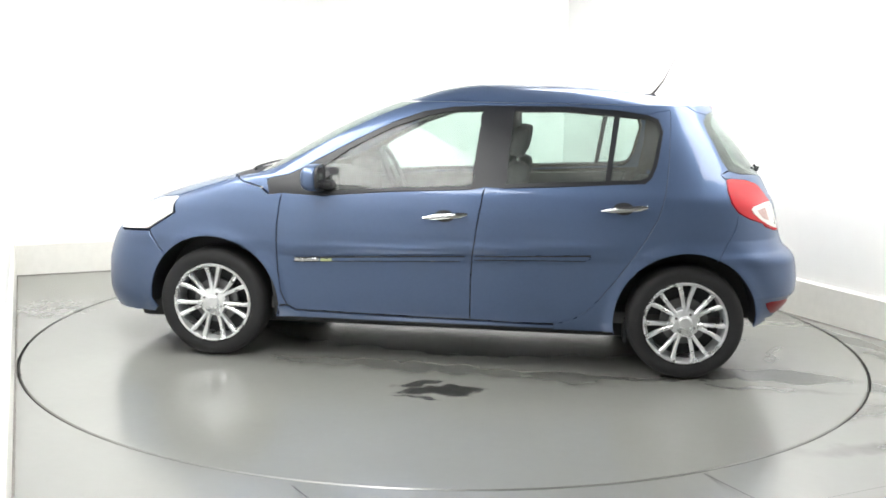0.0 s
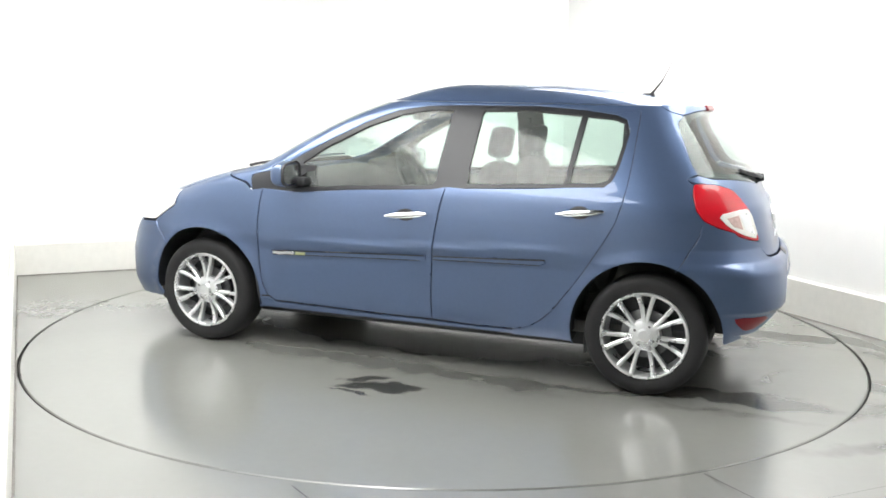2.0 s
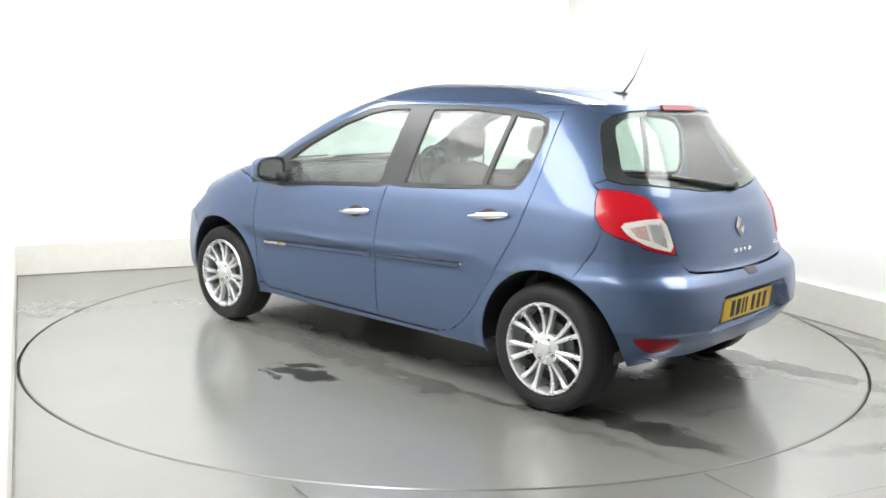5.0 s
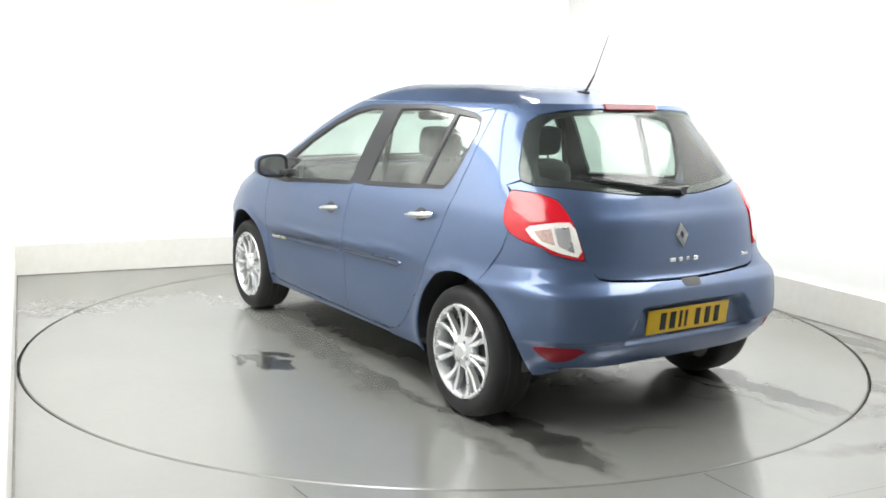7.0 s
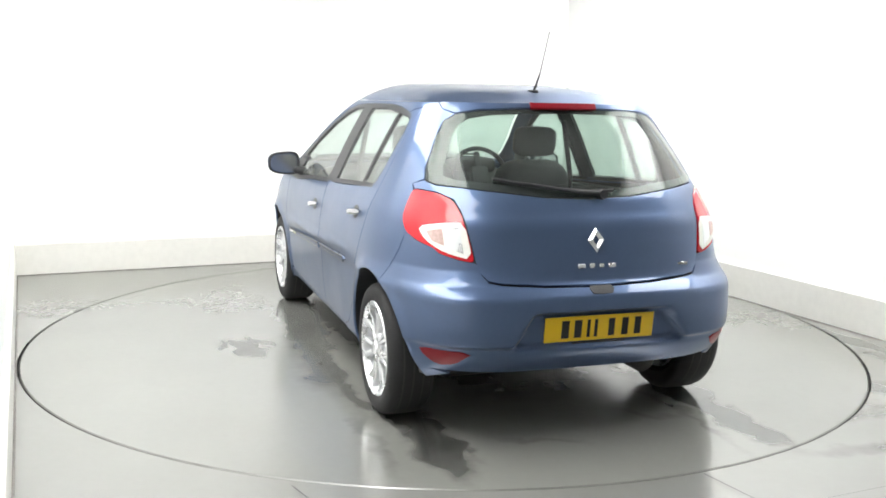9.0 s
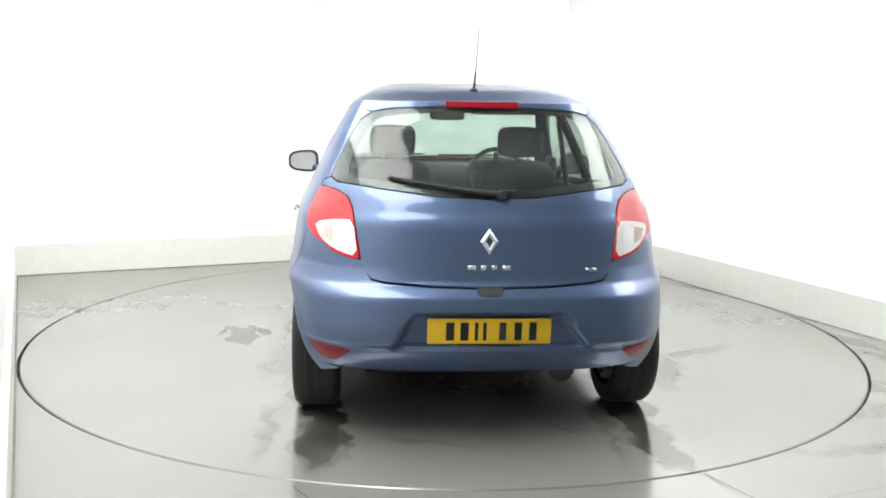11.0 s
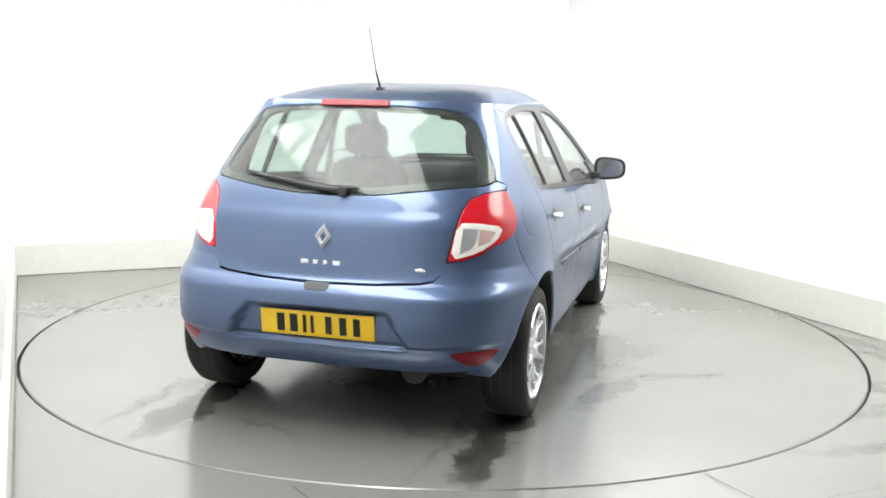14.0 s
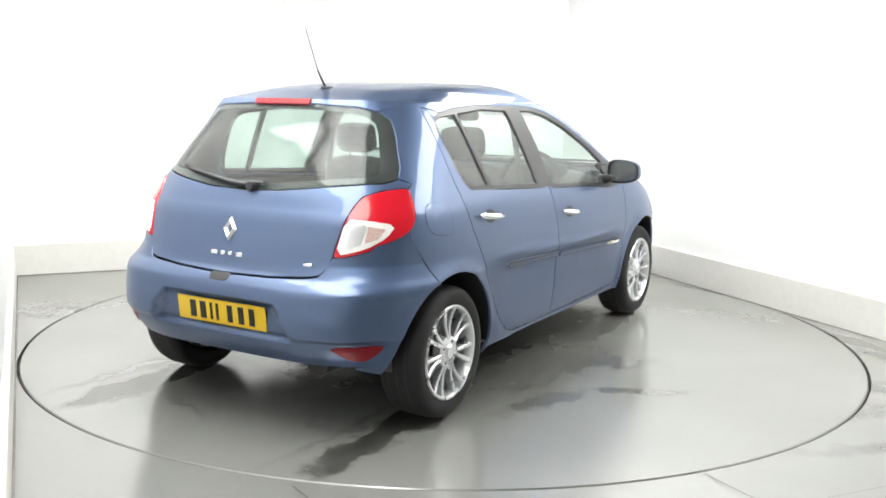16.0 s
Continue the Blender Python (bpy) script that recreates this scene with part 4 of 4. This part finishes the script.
    plate = part("number_plate", box(-0.0035, 0.0035, -0.26, 0.26, -0.0555, 0.0555, 0.003, 2, None, Matrix.Translation((px, 0, 0.496)) @ Matrix.Rotation(radians(-6), 4, "Y")), YELLOW, car, "yellow rear number plate with black bars")
    for y0, wd in ((0.165, 0.034), (0.105, 0.034), (0.055, 0.014), (0.02, 0.014), (-0.055, 0.028), (-0.12, 0.030), (-0.182, 0.030)):
        part("bar", box(-0.0065, -0.0030, y0 - wd / 2, y0 + wd / 2, -0.039, 0.039, 0.0, 1, None, Matrix.Translation((px, 0, 0.496)) @ Matrix.Rotation(radians(-6), 4, "Y")), INK, plate, smooth=False)
    # thin black bar that draws the dark line below the plate
    part("plate_lower_bar", box(px - 0.0, px + 0.03, -0.13, 0.13, 0.422, 0.436, 0.004, 1), BLACK, bumper)
    # diamond emblem, drawn as a plain open lozenge
    bm = bmesh.new()
    for sgn in (1, -1):
        outer = [(0, 0.055), (sgn * 0.039, 0), (0, -0.055)]
        inner_ = [(0, 0.022), (sgn * 0.014, 0), (0, -0.022)]
        o = [bm.verts.new((-0.004, y, z)) for y, z in outer]
        i_ = [bm.verts.new((-0.004, y, z)) for y, z in inner_]
        ridge = [bm.verts.new((-0.016, (a[0] + b[0]) / 2, (a[1] + b[1]) / 2)) for a, b in zip(outer, inner_)]
        for a, b in ((0, 1), (1, 2)):
            bm.faces.new((o[a], o[b], ridge[b], ridge[a]))
            bm.faces.new((ridge[a], ridge[b], i_[b], i_[a]))
    bmesh.ops.remove_doubles(bm, verts=bm.verts, dist=1e-5)
    bmesh.ops.recalc_face_normals(bm, faces=bm.faces)
    ex = float(body(np.array(-2.0), np.array(0.862))[0])
    bmesh.ops.transform(bm, matrix=Matrix.Translation((ex, 0, 0.862)) @ Matrix.Rotation(radians(14), 4, "Y"), verts=bm.verts)
    part("emblem", bm, ALLOY, tailgate, "chrome lozenge emblem", smooth=False)
    # model lettering as small bright bars
    lx = float(body(np.array(-2.0), np.array(0.755))[0])
    for y0 in (0.075, 0.025, -0.02, -0.07):
        wd = 0.034 if abs(y0) > 0.03 else 0.022
        part("letter_bar", box(lx - 0.004, lx + 0.004, y0 - wd / 2, y0 + wd / 2, 0.747, 0.765, 0.002, 1), ALLOY, tailgate)
    lx = float(body(*at_tail(-0.43, 0.745))[0])
    part("letter_bar", box(lx - 0.004, lx + 0.006, -0.46, -0.41, 0.738, 0.752, 0.002, 1), CHROME, tailgate)
    # rear wiper
    wp = [body(*at_tail(y, z)) + np.array([-0.022, 0, 0.004]) for y, z in ((-0.06, 1.05), (0.05, 1.058), (0.15, 1.072), (0.28, 1.092), (0.36, 1.10))]
    wiper = part("rear_wiper", tube([tuple(map(float, p)) for p in wp], 0.011, 8, None, 0.005), BLACK, tailgate, "black rear wiper arm")
    part("spindle", tube([(float(wp[0][0]) + 0.03, -0.06, 1.045), (float(wp[0][0]) - 0.012, -0.06, 1.052)], 0.026, 14, None, 0.020), BLACK, wiper)
    blade = [body(*at_tail(y, z)) + np.array([-0.012, 0, 0]) for y, z in ((-0.12, 1.066), (0.0, 1.062), (0.15, 1.075), (0.3, 1.095), (0.42, 1.115))]
    part("blade", tube([tuple(map(float, p)) for p in blade], 0.009, 6), BLACK, wiper)
    # exhaust tip and underside
    part("underside", box(-1.30, 1.85, -0.52, 0.52, 0.135, 0.28, 0.03, 2), BLACK, car, "dark underside")
    part("floor_pan", box(-0.88, 0.88, -0.66, 0.66, 0.180, 0.25, 0.02, 2), BLACK, car)
    part("rear_valance", box(-1.79, -1.66, -0.55, 0.55, 0.31, 0.42, 0.03, 3), BLACK, car)
    part("exhaust_silencer", tube([(-1.66, -0.36, 0.265), (-1.36, -0.36, 0.265)], 0.06, 18), STEELDARK, car, "dull metal exhaust silencer")
    for yy in (0.70, -0.70):
        part("mud_flap", box(-0.99, -0.975, yy - 0.08, yy + 0.08, 0.17, 0.30, 0.004, 1), BLACK, car)
    build_cabin(car)
    for hx, sd in ((HUB_F, 1), (HUB_R, 1), (HUB_F, -1), (HUB_R, -1)):
        build_wheel(car, hx, sd)
    return car


def rounded_block(sx, sy, sz, power=0.45, segs=(22, 14)):
    bm = bmesh.new()
    bmesh.ops.create_uvsphere(bm, u_segments=segs[0], v_segments=segs[1], radius=1)
    for v in bm.verts:
        q = [math.copysign(abs(k) ** power, k) for k in v.co]
        v.co = Vector((q[0] * sx, q[1] * sy, q[2] * sz))
    return bm


def build_cabin(car):
    part("cabin_floor", box(-1.6, 1.0, -0.72, 0.72, 0.26, 0.33, 0.02, 2), DOORCARD, car)
    part("parcel_shelf", box(-1.60, -1.12, -0.60, 0.60, 0.955, 0.975, 0.008, 2), DASH, car, "dark parcel shelf")
    for sd in (1, -1):
        bm = rounded_block(0.27, 0.25, 0.11)
        bmesh.ops.translate(bm, vec=(0.02, sd * 0.36, 0.52), verts=bm.verts)
        seat = part("front_seat", bm, SEATCLOTH, car, "dark cloth front seat")
        bm = rounded_block(0.075, 0.23, 0.29)
        bmesh.ops.transform(bm, matrix=Matrix.Translation((-0.30, sd * 0.36, 0.82)) @ Matrix.Rotation(radians(-16), 4, "Y"), verts=bm.verts)
        part("backrest", bm, SEATCLOTH, seat)
        bm = rounded_block(0.045, 0.128, 0.085)
        bmesh.ops.transform(bm, matrix=Matrix.Translation((-0.375, sd * 0.36, 1.212)) @ Matrix.Rotation(radians(-10), 4, "Y"), verts=bm.verts)
        part("headrest", bm, SEATCLOTH, seat)
        part("headrest_post", tube([(-0.36, sd * 0.36 + 0.05, 1.03), (-0.373, sd * 0.36 + 0.05, 1.16)], 0.007), CHROME, seat)
        part("headrest_post", tube([(-0.36, sd * 0.36 - 0.05, 1.03), (-0.373, sd * 0.36 - 0.05, 1.16)], 0.007), CHROME, seat)
        part("sun_visor", box(0.22, 0.36, sd * 0.33 - 0.17, sd * 0.33 + 0.17, 1.352, 1.370, 0.007, 2, None), LINING, car)
        part("seat_belt", tube([(-0.26, sd * 0.60, 1.33), (-0.25, sd * 0.66, 1.0), (-0.22, sd * 0.68, 0.5)], 0.016, 6), BLACK, car)
    bm = rounded_block(0.25, 0.62, 0.11)
    bmesh.ops.translate(bm, vec=(-0.80, 0, 0.52), verts=bm.verts)
    bench = part("rear_bench", bm, SEATCLOTH, car, "dark cloth rear bench")
    bm = rounded_block(0.075, 0.62, 0.30)
    bmesh.ops.transform(bm, matrix=Matrix.Translation((-1.06, 0, 0.70)) @ Matrix.Rotation(radians(-18), 4, "Y"), verts=bm.verts)
    part("backrest", bm, SEATCLOTH, bench)
    bm = rounded_block(0.24, 0.68, 0.19, 0.5)
    bmesh.ops.translate(bm, vec=(0.80, 0, 0.82), verts=bm.verts)
    part("dashboard", bm, DASH, car, "grey moulded dashboard")
    bm = rounded_block(0.08, 0.17, 0.05)
    bmesh.ops.translate(bm, vec=(0.66, -0.36, 1.0), verts=bm.verts)
    part("instrument_hood", bm, DASH, car)
    bm = bmesh.new()
    ring_ = []
    for i in range(40):
        a = 2 * math.pi * i / 40
        ring_.append([bm.verts.new(((0.187 + 0.016 * math.cos(b)) * math.cos(a), (0.187 + 0.016 * math.cos(b)) * math.sin(a), 0.016 * math.sin(b))) for b in [2 * math.pi * j / 8 for j in range(8)]])
    for a, b in zip(ring_, ring_[1:] + ring_[:1]):
        for j in range(8):
            bm.faces.new((a[j], a[(j + 1) % 8], b[(j + 1) % 8], b[j]))
    box(-0.17, 0.17, -0.02, 0.02, -0.025, -0.005, 0.006, 1, bm)
    box(-0.06, 0.06, -0.06, 0.06, -0.05, 0.012, 0.015, 2, bm)
    bmesh.ops.transform(bm, matrix=Matrix.Translation((0.47, -0.36, 0.95)) @ Matrix.Rotation(radians(-66), 4, "Y"), verts=bm.verts)
    bmesh.ops.recalc_face_normals(bm, faces=bm.faces)
    part("steering_wheel", bm, BLACK, car, "dark steering wheel")
    bm = rounded_block(0.02, 0.11, 0.032)
    bmesh.ops.translate(bm, vec=(0.26, 0, 1.345), verts=bm.verts)
    part("interior_mirror", bm, BLACK, car)


def build_wheel(car, hx, sd):
    """Tyre, fourteen-spoke alloy rim, hub cap, brake disc."""
    wheel = new("wheel")
    wheel.parent = car
    # depth runs outwards along y
    Y0 = 0.735
    tyre = lathe([(0.214, 0.092), (0.228, 0.102), (0.262, 0.106), (0.285, 0.100), (0.299, 0.083), (0.304, 0.06), (0.305, 0.03), (0.305, -0.03), (0.304, -0.06), (0.299, -0.083), (0.285, -0.100), (0.262, -0.106), (0.222, -0.094), (0.210, 0.0)], 64, "y", None, True)
    # tread grooves
    t = part("tyre", tyre, RUBBER, wheel, "worn black tyre")
    for gy in (-0.045, 0.0, 0.045):
        g = lathe([(0.3058, gy - 0.004), (0.3062, gy), (0.3058, gy + 0.004)], 64)
        part("tread_groove", g, SEAM, t)
    rim = part("rim", lathe([(0.219, 0.088), (0.220, 0.099), (0.216, 0.105), (0.207, 0.103), (0.201, 0.090), (0.196, 0.02), (0.192, -0.09)], 64), ALLOY, wheel, "silver alloy rim")
    for i in range(14):
        # seven pairs that spread from one root, one pair upright
        mid = math.pi / 2 + 2 * math.pi * (i // 2) / 7
        a, b = (mid + 0.19, mid + 0.10) if i % 2 == 0 else (mid - 0.19, mid - 0.10)
        bm = bmesh.new()
        rows = []
        for k in range(6):
            u = k / 5
            r = 0.062 + (0.209 - 0.062) * u
            ang = b + (a - b) * u
            hw = 0.0095 + 0.0025 * u - 0.001 * math.sin(math.pi * u)
            d = 0.092 + 0.006 * u - 0.012 * math.sin(math.pi * u)
            c, s = math.cos(ang), math.sin(ang)
            rows.append([bm.verts.new((r * c - o * s, dd, r * s + o * c)) for o, dd in ((-hw, d - 0.03), (-hw, d - 0.004), (-hw * 0.55, d), (hw * 0.55, d), (hw, d - 0.004), (hw, d - 0.03))])
        for p, q in zip(rows, rows[1:]):
            for j in range(5):
                bm.faces.new((p[j], p[j + 1], q[j + 1], q[j]))
        bmesh.ops.recalc_face_normals(bm, faces=bm.faces)
        part("spoke", bm, ALLOY, rim)
    part("hub_cap", lathe([(0.0001, 0.100), (0.028, 0.100), (0.031, 0.096), (0.034, 0.096), (0.038, 0.092), (0.066, 0.090), (0.076, 0.085), (0.082, 0.05)], 32), ALLOY, rim)
    for i in range(4):
        a = 2 * math.pi * (i + 0.3) / 4
        part("bolt", tube([(0.053 * math.cos(a), 0.088, 0.053 * math.sin(a)), (0.053 * math.cos(a), 0.0935, 0.053 * math.sin(a))], 0.007, 8), STEEL, rim)
    part("brake_disc", lathe([(0.0001, 0.03), (0.125, 0.03), (0.125, 0.01), (0.0001, 0.01)], 40), STEEL, wheel, "grey brake disc")
    part("wheel_back", lathe([(0.0001, -0.02), (0.2, -0.02), (0.2, -0.08)], 40), BLACK, wheel)
    wheel.matrix_basis = Matrix.Translation((hx, sd * Y0, HUB_Z)) @ (Matrix.Identity(4) if sd > 0 else Matrix.Rotation(math.pi, 4, "Z"))
    return wheel


CAR = build_car()


def motions():
    """The disc turns steadily and carries the car round."""
    disc_rows, car_rows = [], []
    for i in range(0, 33):
        t = i * 0.5
        a = radians(heading(t))
        m = Matrix.Rotation(a, 4, "Z")
        disc_rows.append((t, Matrix.Translation((RING_X, RING_Y, 0)) @ m))
        car_rows.append((t, m @ Matrix.Translation((CAR_X, CAR_Y, 0.002))))
    walk(TURNTABLE, disc_rows)
    walk(CAR, car_rows)


motions()
